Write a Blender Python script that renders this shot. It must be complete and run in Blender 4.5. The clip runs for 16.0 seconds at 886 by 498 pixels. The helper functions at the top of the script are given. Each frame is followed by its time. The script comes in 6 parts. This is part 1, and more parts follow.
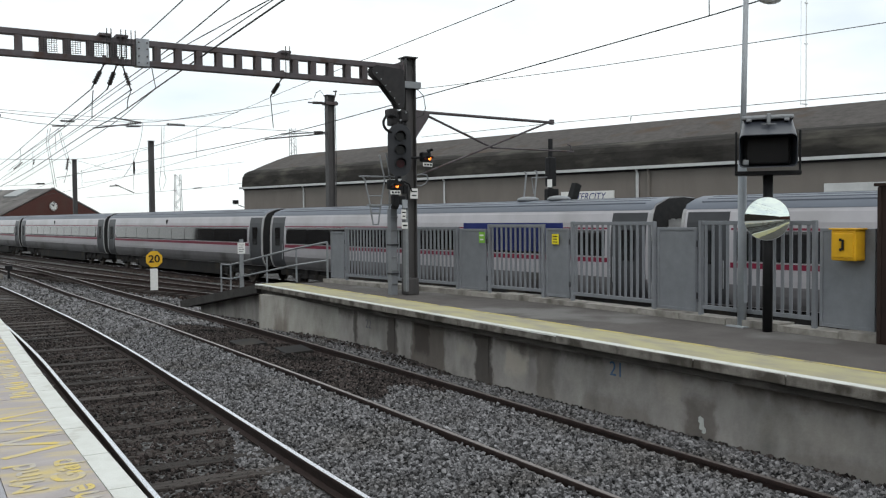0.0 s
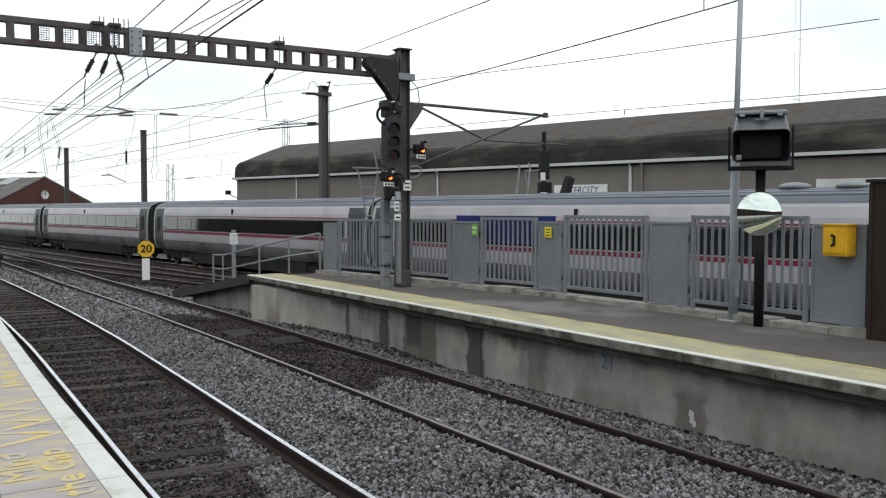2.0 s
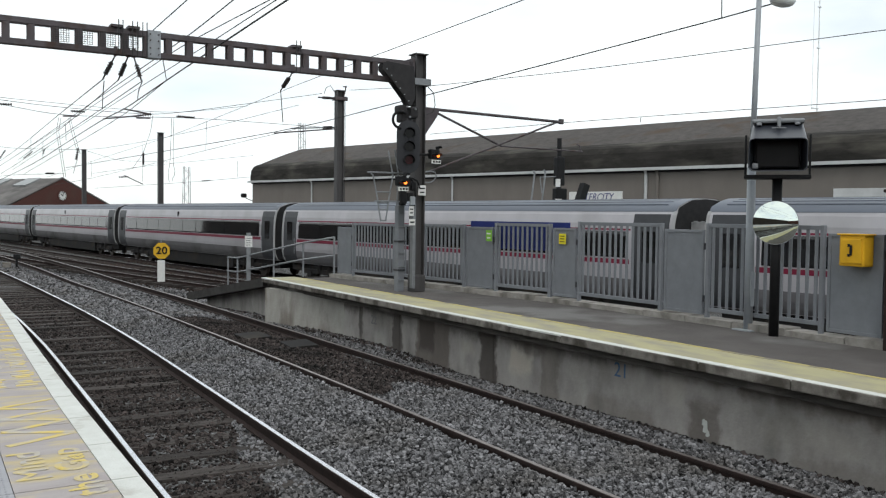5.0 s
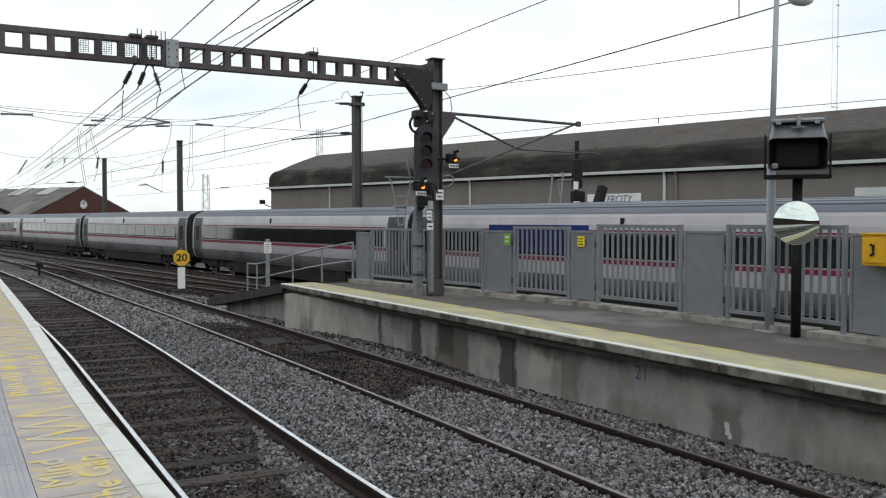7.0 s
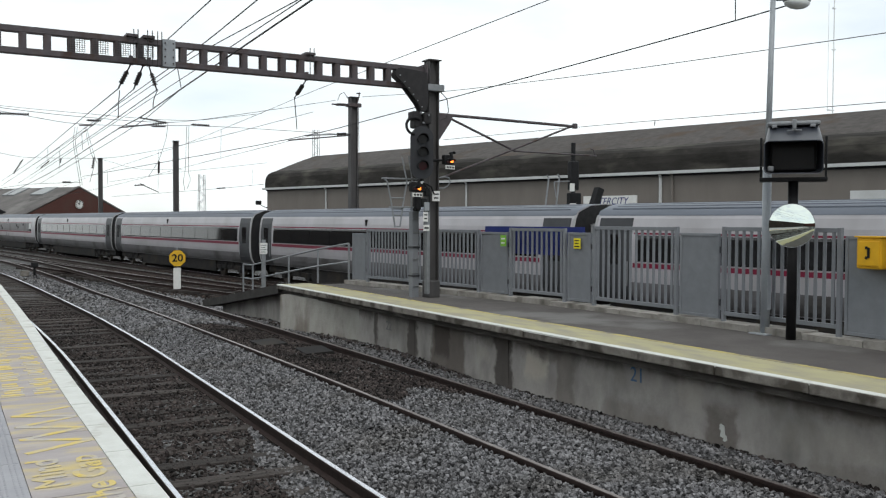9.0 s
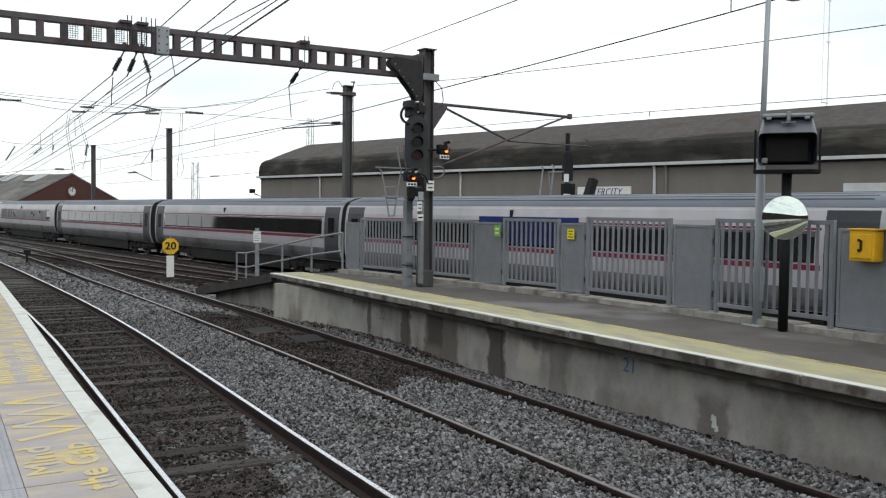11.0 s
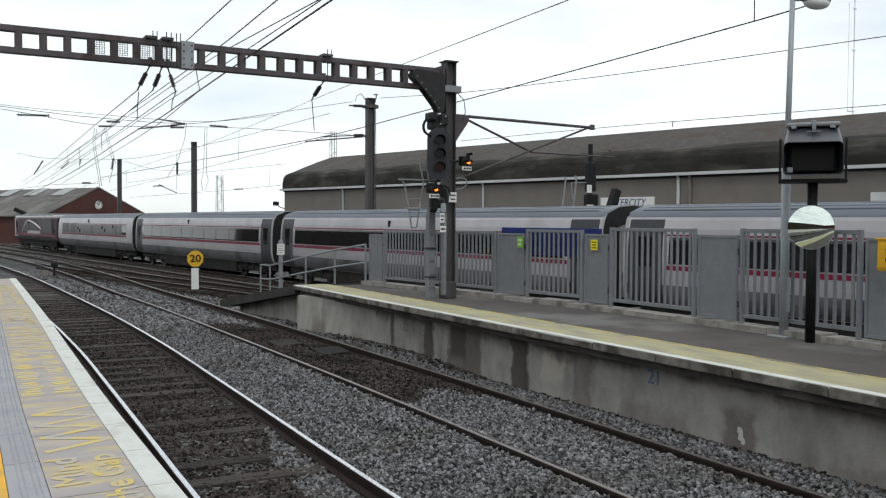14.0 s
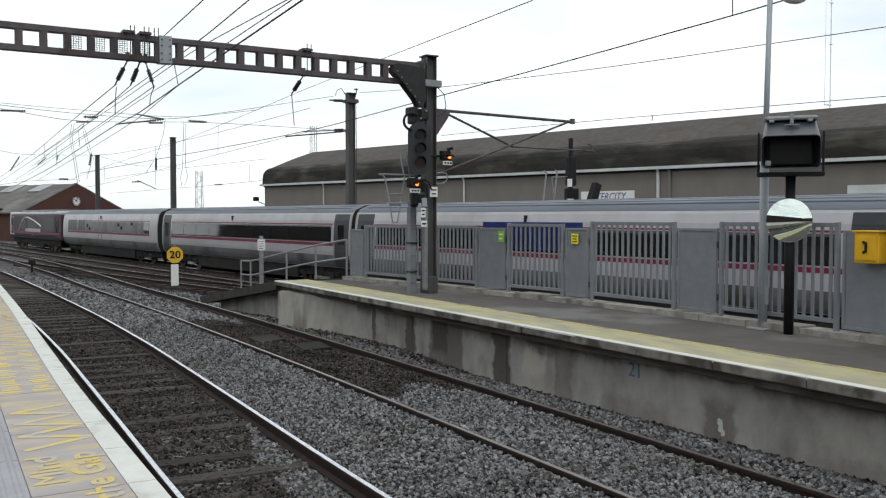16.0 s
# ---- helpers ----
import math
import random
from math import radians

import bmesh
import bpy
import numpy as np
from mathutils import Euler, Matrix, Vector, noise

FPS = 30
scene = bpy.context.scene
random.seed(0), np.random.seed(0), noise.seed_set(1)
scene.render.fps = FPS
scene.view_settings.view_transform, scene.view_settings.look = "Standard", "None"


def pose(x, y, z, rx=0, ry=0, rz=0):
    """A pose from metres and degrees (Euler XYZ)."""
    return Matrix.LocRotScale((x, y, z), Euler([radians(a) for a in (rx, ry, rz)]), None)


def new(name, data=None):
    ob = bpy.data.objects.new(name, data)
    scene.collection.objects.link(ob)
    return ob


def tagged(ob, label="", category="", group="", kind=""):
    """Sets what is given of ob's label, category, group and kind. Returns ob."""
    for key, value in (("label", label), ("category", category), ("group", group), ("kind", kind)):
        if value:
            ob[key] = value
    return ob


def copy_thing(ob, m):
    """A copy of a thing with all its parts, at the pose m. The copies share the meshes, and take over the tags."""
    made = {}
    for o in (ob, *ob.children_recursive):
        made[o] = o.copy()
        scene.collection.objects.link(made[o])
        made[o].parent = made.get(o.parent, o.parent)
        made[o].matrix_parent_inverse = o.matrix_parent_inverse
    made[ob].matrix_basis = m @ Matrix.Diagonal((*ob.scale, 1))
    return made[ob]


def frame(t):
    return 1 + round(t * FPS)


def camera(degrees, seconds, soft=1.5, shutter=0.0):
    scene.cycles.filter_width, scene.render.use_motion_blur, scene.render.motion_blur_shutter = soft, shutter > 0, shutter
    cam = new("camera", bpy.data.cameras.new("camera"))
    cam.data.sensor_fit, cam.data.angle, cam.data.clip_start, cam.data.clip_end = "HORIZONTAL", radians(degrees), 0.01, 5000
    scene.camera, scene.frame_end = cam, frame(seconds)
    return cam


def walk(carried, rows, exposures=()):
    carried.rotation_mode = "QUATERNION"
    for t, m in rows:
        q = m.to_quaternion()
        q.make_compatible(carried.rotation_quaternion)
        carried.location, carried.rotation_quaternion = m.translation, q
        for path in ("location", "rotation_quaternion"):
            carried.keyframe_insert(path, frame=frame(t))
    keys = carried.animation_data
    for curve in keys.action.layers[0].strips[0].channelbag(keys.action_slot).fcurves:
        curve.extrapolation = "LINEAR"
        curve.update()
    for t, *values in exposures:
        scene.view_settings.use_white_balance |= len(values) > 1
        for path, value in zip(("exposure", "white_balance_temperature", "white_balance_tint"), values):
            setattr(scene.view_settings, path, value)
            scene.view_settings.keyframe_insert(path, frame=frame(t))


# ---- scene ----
cam = camera(53.0, 16.0, soft=1.2)
EYE = (0.0, 0.0, 2.515)   # z = 0 is the top of the rails
walk(cam, [(t, pose(*EYE, 90 + p, r, y)) for t, y, p, r in (
        (0, -31.64, -1.99, 0.48),
        (0.5, -31.28, -2.08, 0.21),
        (1, -31.04, -1.94, 0.11),
        (1.5, -31.07, -2.05, -0.02),
        (2, -32.09, -2.49, -0.02),
        (2.5, -32.65, -2.50, -0.39),
        (3, -32.31, -2.29, -0.36),
        (3.5, -32.10, -2.26, -0.36),
        (4, -31.83, -2.26, -0.66),
        (6.5, -30.22, -2.01, 0.04),
        (7, -30.00, -1.90, 0.00),
        (7.5, -29.72, -1.85, -0.27),
        (8, -29.74, -1.85, -0.00),
        (8.5, -30.00, -1.80, -0.06),
        (11, -30.63, -2.47, -0.61),
        (11.5, -30.24, -2.84, -0.55),
        (12, -30.02, -2.97, -0.40),
        (12.5, -29.99, -2.75, -0.35),
        (13, -30.03, -2.38, -0.55),
        (13.5, -29.89, -2.10, -0.24),
        (14, -29.17, -1.74, -0.32),
        (14.5, -28.86, -1.59, -0.12),
        (15, -29.91, -1.83, -0.47),
        (15.5, -30.32, -1.80, 0.03),
        (16, -30.39, -2.08, -0.04))],
     exposures=((0, 0.16), (1, 0.22), (2.5, 0.21), (4, 0.19), (6.5, 0.14), (7.5, 0.1), (8.5, 0.12), (11, 0.2), (12.5, 0.2), (14.5, 0.05), (15.2, 0.1), (16, 0.13)))

# ---- world and light: a bright overcast sky ----
world = bpy.data.worlds.new("overcast")
scene.world = world
world.use_nodes = True
wn, wl = world.node_tree.nodes, world.node_tree.links
bg = wn["Background"]
sky = wn.new("ShaderNodeTexSky")
sky.sky_type, sky.sun_disc = "NISHITA", False
sky.sun_elevation, sky.sun_rotation = radians(52), radians(205)
dim = wn.new("ShaderNodeVectorMath"); dim.operation = "SCALE"; dim.inputs["Scale"].default_value = 0.11
tc = wn.new("ShaderNodeTexCoord")
stretch = wn.new("ShaderNodeMapping"); stretch.inputs["Scale"].default_value = (1.5, 1.5, 4.5)
clouds = wn.new("ShaderNodeTexNoise"); clouds.inputs["Scale"].default_value = 2.2; clouds.inputs["Detail"].default_value = 6
cover = wn.new("ShaderNodeMapRange")
cover.inputs["From Min"].default_value, cover.inputs["From Max"].default_value = 0.32, 0.6
cover.inputs["To Min"].default_value, cover.inputs["To Max"].default_value = 0.62, 1.0
veil = wn.new("ShaderNodeMix"); veil.data_type = "RGBA"
veil.inputs[7].default_value = (0.99, 1.05, 1.06, 1)
wl.new(sky.outputs[0], dim.inputs[0]); wl.new(dim.outputs[0], veil.inputs[6])
wl.new(tc.outputs["Generated"], stretch.inputs[0]); wl.new(stretch.outputs[0], clouds.inputs["Vector"])
wl.new(clouds.outputs["Fac"], cover.inputs[0]); wl.new(cover.outputs[0], veil.inputs[0])
wl.new(veil.outputs[2], bg.inputs["Color"])
bg.inputs["Strength"].default_value = 1.0
sun = new("sun", bpy.data.lights.new("sun", "SUN"))
sun.data.energy, sun.data.angle, sun.data.color = 0.8, radians(25), (1.0, 0.97, 0.92)
sun.rotation_euler = Euler((radians(38), 0, radians(-25)))


# ---- materials ----
def mat(name, a, b=None, scale=6.0, rough=0.7, metal=0.0, bump=0.0, fine=60.0, spec=0.2, dirt=None, dirt_scale=1.2, dirt_cut=(0.5, 0.7), stretch3=(1, 1, 1), vary=0.0):
    """Two colours mixed by noise at two scales, optional blotches of dirt, optional fine relief."""
    m = bpy.data.materials.new(name)
    m.use_nodes = True
    n, l = m.node_tree.nodes, m.node_tree.links
    p = n["Principled BSDF"]
    p.inputs["Roughness"].default_value, p.inputs["Metallic"].default_value = rough, metal
    p.inputs["Specular IOR Level"].default_value = spec
    b = b or tuple(c * 0.8 for c in a)
    co = n.new("ShaderNodeTexCoord")
    mp = n.new("ShaderNodeMapping"); mp.inputs["Scale"].default_value = stretch3
    l.new(co.outputs["Object"], mp.inputs[0])
    t1 = n.new("ShaderNodeTexNoise"); t1.inputs["Scale"].default_value = scale; t1.inputs["Detail"].default_value = 8; t1.inputs["Roughness"].default_value = 0.65
    l.new(mp.outputs[0], t1.inputs["Vector"])
    r1 = n.new("ShaderNodeMapRange"); r1.inputs["From Min"].default_value, r1.inputs["From Max"].default_value = 0.3, 0.7
    l.new(t1.outputs["Fac"], r1.inputs[0])
    mix = n.new("ShaderNodeMix"); mix.data_type = "RGBA"
    mix.inputs[6].default_value, mix.inputs[7].default_value = (*a, 1), (*b, 1)
    l.new(r1.outputs[0], mix.inputs[0])
    out = mix.outputs[2]
    if dirt:
        t2 = n.new("ShaderNodeTexNoise"); t2.inputs["Scale"].default_value = dirt_scale; t2.inputs["Detail"].default_value = 5
        l.new(mp.outputs[0], t2.inputs["Vector"])
        r2 = n.new("ShaderNodeMapRange"); r2.inputs["From Min"].default_value, r2.inputs["From Max"].default_value = dirt_cut
        l.new(t2.outputs["Fac"], r2.inputs[0])
        m2 = n.new("ShaderNodeMix"); m2.data_type = "RGBA"; m2.inputs[7].default_value = (*dirt, 1)
        l.new(r2.outputs[0], m2.inputs[0]); l.new(out, m2.inputs[6])
        out = m2.outputs[2]
    if vary:
        oi = n.new("ShaderNodeObjectInfo")
        geo = n.new("ShaderNodeNewGeometry")
        add = n.new("ShaderNodeMath"); add.operation = "ADD"
        l.new(oi.outputs["Random"], add.inputs[0]); l.new(geo.outputs["Random Per Island"], add.inputs[1])
        fr = n.new("ShaderNodeMath"); fr.operation = "FRACT"; l.new(add.outputs[0], fr.inputs[0])
        rr = n.new("ShaderNodeMapRange"); rr.inputs["To Min"].default_value, rr.inputs["To Max"].default_value = 1 - vary, 1 + vary
        l.new(fr.outputs[0], rr.inputs[0])
        sc = n.new("ShaderNodeVectorMath"); sc.operation = "SCALE"
        l.new(out, sc.inputs[0]); l.new(rr.outputs[0], sc.inputs["Scale"])
        out = sc.outputs[0]
    l.new(out, p.inputs["Base Color"])
    if bump:
        t3 = n.new("ShaderNodeTexNoise"); t3.inputs["Scale"].default_value = fine; t3.inputs["Detail"].default_value = 4
        l.new(co.outputs["Object"], t3.inputs["Vector"])
        bp = n.new("ShaderNodeBump"); bp.inputs["Strength"].default_value = bump; bp.inputs["Distance"].default_value = 0.02
        l.new(t3.outputs["Fac"], bp.inputs["Height"]); l.new(bp.outputs[0], p.inputs["Normal"])
    return m


def stony(name, a, b, c, size=22.0, dirt=(0.04, 0.035, 0.03)):
    """Loose stone: every cell has its own grey, with dark joints and relief."""
    m = bpy.data.materials.new(name)
    m.use_nodes = True
    n, l = m.node_tree.nodes, m.node_tree.links
    p = n["Principled BSDF"]; p.inputs["Roughness"].default_value = 0.9; p.inputs["Specular IOR Level"].default_value = 0.15
    co = n.new("ShaderNodeTexCoord")
    v = n.new("ShaderNodeTexVoronoi"); v.inputs["Scale"].default_value = size
    l.new(co.outputs["Object"], v.inputs["Vector"])
    sep = n.new("ShaderNodeSeparateColor"); l.new(v.outputs["Color"], sep.inputs[0])
    ramp = n.new("ShaderNodeValToRGB"); l.new(sep.outputs[0], ramp.inputs[0])
    e = ramp.color_ramp.elements
    e[0].color, e[1].color = (*a, 1), (*c, 1)
    e.new(0.6).color = (*b, 1)
    t = n.new("ShaderNodeTexNoise"); t.inputs["Scale"].default_value = 0.7; t.inputs["Detail"].default_value = 6
    l.new(co.outputs["Object"], t.inputs["Vector"])
    r = n.new("ShaderNodeMapRange"); r.inputs["From Min"].default_value, r.inputs["From Max"].default_value = 0.45, 0.7; r.inputs["To Max"].default_value = 0.75
    l.new(t.outputs["Fac"], r.inputs[0])
    mx = n.new("ShaderNodeMix"); mx.data_type = "RGBA"; mx.inputs[7].default_value = (*dirt, 1)
    l.new(r.outputs[0], mx.inputs[0]); l.new(ramp.outputs[0], mx.inputs[6])
    l.new(mx.outputs[2], p.inputs["Base Color"])
    bp = n.new("ShaderNodeBump"); bp.inputs["Strength"].default_value = 1.0; bp.inputs["Distance"].default_value = 0.05; bp.invert = True
    l.new(v.outputs["Distance"], bp.inputs["Height"]); l.new(bp.outputs[0], p.inputs["Normal"])
    return m


def stained(name, a, b, stains):
    """Wall concrete with soft-edged stains and painted shade: (y0, y1, z0, z1, colour, strength) in metres on the
    wall's face.
    """
    m = mat(name, a, b, 2.6, 0.9, bump=0.5, fine=18, dirt=tuple(c * 0.5 for c in a), dirt_scale=1.7, dirt_cut=(0.48, 0.7), stretch3=(1, 1, 0.6))
    n, l = m.node_tree.nodes, m.node_tree.links
    p = n["Principled BSDF"]
    out = p.inputs["Base Color"].links[0].from_socket
    co = n.new("ShaderNodeTexCoord")
    wob = n.new("ShaderNodeTexNoise"); wob.inputs["Scale"].default_value = 3.2; wob.inputs["Detail"].default_value = 7; wob.inputs["Roughness"].default_value = 0.62
    l.new(co.outputs["Object"], wob.inputs["Vector"])
    amp = n.new("ShaderNodeVectorMath"); amp.operation = "MULTIPLY_ADD"
    amp.inputs[1].default_value, amp.inputs[2].default_value = (0.0, 0.38, 0.42), (0.0, -0.19, -0.21)
    l.new(wob.outputs["Color"], amp.inputs[0])
    add = n.new("ShaderNodeVectorMath"); l.new(co.outputs["Object"], add.inputs[0]); l.new(amp.outputs[0], add.inputs[1])
    sep = n.new("ShaderNodeSeparateXYZ"); l.new(add.outputs[0], sep.inputs[0])
    for y0, y1, z0, z1, colour, strength in stains:
        prod = None
        for axis, at, way, soft in (("Y", y0, 1, 0.05), ("Y", y1, -1, 0.05), ("Z", z0, 1, 0.1), ("Z", z1, -1, 0.1)):
            r = n.new("ShaderNodeMapRange"); r.interpolation_type = "SMOOTHSTEP"
            r.inputs["From Min"].default_value, r.inputs["From Max"].default_value = at - soft * way, at + soft * way
            l.new(sep.outputs[axis], r.inputs[0])
            if prod is None:
                prod = r.outputs[0]
            else:
                x = n.new("ShaderNodeMath"); x.operation = "MULTIPLY"; l.new(prod, x.inputs[0]); l.new(r.outputs[0], x.inputs[1]); prod = x.outputs[0]
        x = n.new("ShaderNodeMath"); x.operation = "MULTIPLY"; l.new(prod, x.inputs[0]); x.inputs[1].default_value = strength
        mx = n.new("ShaderNodeMix"); mx.data_type = "RGBA"; mx.inputs[7].default_value = (*colour, 1)
        l.new(x.outputs[0], mx.inputs[0]); l.new(out, mx.inputs[6]); out = mx.outputs[2]
    l.new(out, p.inputs["Base Color"])
    return m


def glow(name, colour, power):
    m = bpy.data.materials.new(name); m.use_nodes = True
    p = m.node_tree.nodes["Principled BSDF"]
    p.inputs["Base Color"].default_value = (*colour, 1)
    p.inputs["Emission Color"].default_value = (*colour, 1); p.inputs["Emission Strength"].default_value = power
    return m


BALLAST = stony("ballast_bed", (0.04, 0.04, 0.041), (0.1, 0.099, 0.098), (0.25, 0.25, 0.25))
STONE = mat("ballast_stone", (0.183, 0.181, 0.186), (0.108, 0.106, 0.11), 9, 0.75, vary=0.85, dirt=(0.09, 0.082, 0.074), dirt_scale=0.8, dirt_cut=(0.5, 0.78))
DARKSTONE = mat("oily_stone", (0.066, 0.054, 0.051), (0.033, 0.027, 0.025), 9, 0.85, vary=0.9, dirt=(0.016, 0.0145, 0.0135), dirt_scale=0.9)
TIMBER = mat("sleeper_timber", (0.07, 0.06, 0.055), (0.03, 0.026, 0.024), 5, 0.85, bump=0.5, stretch3=(1, 9, 9), vary=0.3, dirt=(0.016, 0.014, 0.012))
RUST = mat("rail_rust", (0.035, 0.022, 0.019), (0.02, 0.014, 0.013), 12, 0.8, bump=0.2)
POLISH = mat("rail_polish", (0.78, 0.78, 0.82), (0.6, 0.6, 0.63), 20, 0.2, 1.0)
DULLHEAD = mat("rail_dull_head", (0.3, 0.27, 0.26), (0.2, 0.17, 0.16), 20, 0.42, 0.8)
WALLCON = mat("platform_wall_concrete", (0.42, 0.405, 0.37), (0.29, 0.275, 0.247), 2.6, 0.9, bump=0.5, fine=18, dirt=(0.2, 0.175, 0.15), dirt_scale=1.3, dirt_cut=(0.5, 0.66), stretch3=(1, 1, 0.5))
COPING = mat("coping_concrete", (0.24, 0.225, 0.2), (0.135, 0.122, 0.108), 5, 0.9, bump=0.4, dirt=(0.07, 0.062, 0.052), dirt_scale=3.5, dirt_cut=(0.45, 0.62), vary=0.12)
WHITE = mat("white_edge_paint", (0.64, 0.65, 0.62), (0.54, 0.545, 0.51), 6, 0.7, bump=0.15, dirt=(0.4, 0.38, 0.34), dirt_scale=3.0, dirt_cut=(0.58, 0.75))
FADED = mat("worn_yellow_paint", (0.4, 0.37, 0.215), (0.32, 0.297, 0.2), 4.0, 0.8, bump=0.15, dirt=(0.28, 0.262, 0.21), dirt_scale=4.0, dirt_cut=(0.45, 0.75), stretch3=(1, 0.4, 1))
LINEYEL = mat("inner_line_yellow", (0.5, 0.42, 0.13), (0.36, 0.31, 0.15), 6, 0.8, dirt=(0.2, 0.185, 0.15), dirt_scale=2.0, dirt_cut=(0.5, 0.62))
ASPHALT = mat("platform_asphalt", (0.112, 0.102, 0.098), (0.076, 0.069, 0.066), 1.5, 0.88, bump=0.3, fine=90, dirt=(0.15, 0.145, 0.14), dirt_scale=0.6, dirt_cut=(0.56, 0.66))
CORBELSHADE = mat("shade_toned_concrete", (0.11, 0.1, 0.09), (0.06, 0.055, 0.05), 4, 0.9, bump=0.3, dirt=(0.18, 0.165, 0.15), dirt_scale=2.5, dirt_cut=(0.55, 0.7), stretch3=(1, 0.5, 1))
KERB = mat("kerb_concrete", (0.38, 0.36, 0.33), (0.2, 0.185, 0.165), 4, 0.9, bump=0.3, dirt=(0.11, 0.1, 0.085), dirt_scale=2.2, vary=0.1)
PAVER = mat("grey_paver", (0.38, 0.36, 0.366), (0.3, 0.284, 0.288), 2.5, 0.75, bump=0.15, dirt=(0.25, 0.235, 0.23), dirt_scale=1.3, vary=0.06)
TACTILE = mat("studded_paver", (0.36, 0.36, 0.38), (0.29, 0.29, 0.31), 3, 0.75, bump=0.1, vary=0.05)
WORNPAVER = mat("paver_with_worn_yellow", (0.4, 0.365, 0.358), (0.315, 0.286, 0.28), 2.5, 0.75, bump=0.15, dirt=(0.52, 0.42, 0.2), dirt_scale=3.4, dirt_cut=(0.48, 0.74), stretch3=(0.6, 1.6, 1))
YTEXT = mat("stencil_yellow", (0.62, 0.47, 0.12), (0.55, 0.45, 0.2), 9, 0.75, dirt=(0.43, 0.4, 0.36), dirt_scale=6.0, dirt_cut=(0.42, 0.62))
ORANGE = mat("orange_line_paint", (0.75, 0.42, 0.05), (0.65, 0.36, 0.05), 5, 0.7, dirt=(0.45, 0.3, 0.1), dirt_scale=4)
GALV = mat("galvanised_steel", (0.27, 0.28, 0.29), (0.2, 0.21, 0.22), 8, 0.5, 0.35, bump=0.05, vary=0.05)
LAMPGREY = mat("lamp_post_grey", (0.34, 0.36, 0.38), (0.28, 0.3, 0.32), 5, 0.5, 0.1)
PALE = mat("pale_mast_paint", (0.8, 0.82, 0.82), (0.7, 0.72, 0.72), 2, 0.6)
RUSTSTONE = mat("rusty_stone", (0.07, 0.05, 0.044), (0.04, 0.03, 0.026), 7, 0.9, vary=0.6)
FENCE = mat("grey_fence_paint", (0.215, 0.226, 0.243), (0.172, 0.182, 0.197), 4, 0.55, 0.05, bump=0.05, vary=0.04)
STEEL = mat("weathered_gantry_steel", (0.12, 0.107, 0.113), (0.083, 0.073, 0.078), 5, 0.65, 0.3, bump=0.1, dirt=(0.075, 0.052, 0.046), dirt_scale=4)
MASTSTEEL = mat("mast_steel", (0.115, 0.111, 0.111), (0.07, 0.067, 0.067), 4, 0.6, 0.3, bump=0.1, stretch3=(1, 1, 0.2))
BLACK = mat("black_paint", (0.014, 0.014, 0.015), (0.008, 0.008, 0.009), 6, 0.55)
DARKGREY = mat("dark_grey_box", (0.042, 0.044, 0.049), (0.032, 0.033, 0.037), 5, 0.45)
WIRE = mat("wire_copper_dark", (0.07, 0.07, 0.07), (0.04, 0.04, 0.04), 9, 0.6, 0.4)
INSUL = mat("insulator_brown", (0.05, 0.042, 0.04), (0.032, 0.027, 0.026), 9, 0.3)
SIGNWHITE = mat("sign_white", (0.72, 0.72, 0.7), (0.62, 0.62, 0.6), 8, 0.6)
SIGNYEL = mat("sign_yellow", (0.8, 0.68, 0.03), (0.72, 0.6, 0.03), 8, 0.5)
SPEEDYEL = mat("speed_sign_yellow", (0.72, 0.43, 0.03), (0.62, 0.36, 0.03), 6, 0.5)
SIGNGRN = mat("sign_green", (0.22, 0.5, 0.06), (0.18, 0.42, 0.05), 8, 0.5)
PHONEYEL = mat("telephone_yellow", (0.72, 0.4, 0.02), (0.6, 0.33, 0.02), 6, 0.45)
BLUE = mat("blue_board", (0.022, 0.034, 0.165), (0.018, 0.028, 0.125), 5, 0.5)
MARK = mat("blue_spray", (0.07, 0.14, 0.28), (0.11, 0.16, 0.24), 14, 0.8)
MARKDULL = mat("faded_spray", (0.13, 0.135, 0.145), (0.2, 0.195, 0.19), 14, 0.8)
RAMP = mat("ramp_dark_surface", (0.06, 0.056, 0.053), (0.035, 0.033, 0.031), 3, 0.9, bump=0.3, fine=40)
BROWN = mat("dark_brown_timber", (0.035, 0.022, 0.018), (0.022, 0.015, 0.013), 6, 0.75, bump=0.2)
BRICK = mat("red_brick", (0.098, 0.042, 0.034), (0.066, 0.031, 0.027), 6, 0.9, dirt=(0.08, 0.045, 0.038), dirt_scale=0.4)
SLATE = mat("old_slate", (0.14, 0.13, 0.125), (0.08, 0.075, 0.072), 0.6, 0.8, dirt=(0.2, 0.19, 0.18), dirt_scale=0.25, vary=0.1)
GLAZING = mat("rooflight_glass", (0.3, 0.31, 0.31), (0.2, 0.21, 0.21), 2, 0.3)
SHEDWALL = mat("shed_render", (0.195, 0.175, 0.158), (0.155, 0.14, 0.126), 0.5, 0.9, bump=0.2, fine=8, dirt=(0.17, 0.155, 0.14), dirt_scale=0.3, stretch3=(1, 1, 0.4))
SHEDROOF = mat("stained_fibre_cement_roof", (0.098, 0.089, 0.084), (0.058, 0.053, 0.05), 2.2, 0.95, bump=0.7, fine=5, dirt=(0.075, 0.054, 0.04), dirt_scale=0.5, dirt_cut=(0.55, 0.72), stretch3=(1, 0.8, 1), vary=0.05)
SHEDMOSS = mat("blackened_roof_skirt", (0.04, 0.037, 0.034), (0.016, 0.015, 0.013), 1.6, 0.95, bump=0.8, fine=3, dirt=(0.085, 0.08, 0.068), dirt_scale=0.9, stretch3=(1, 0.3, 1), vary=0.08)
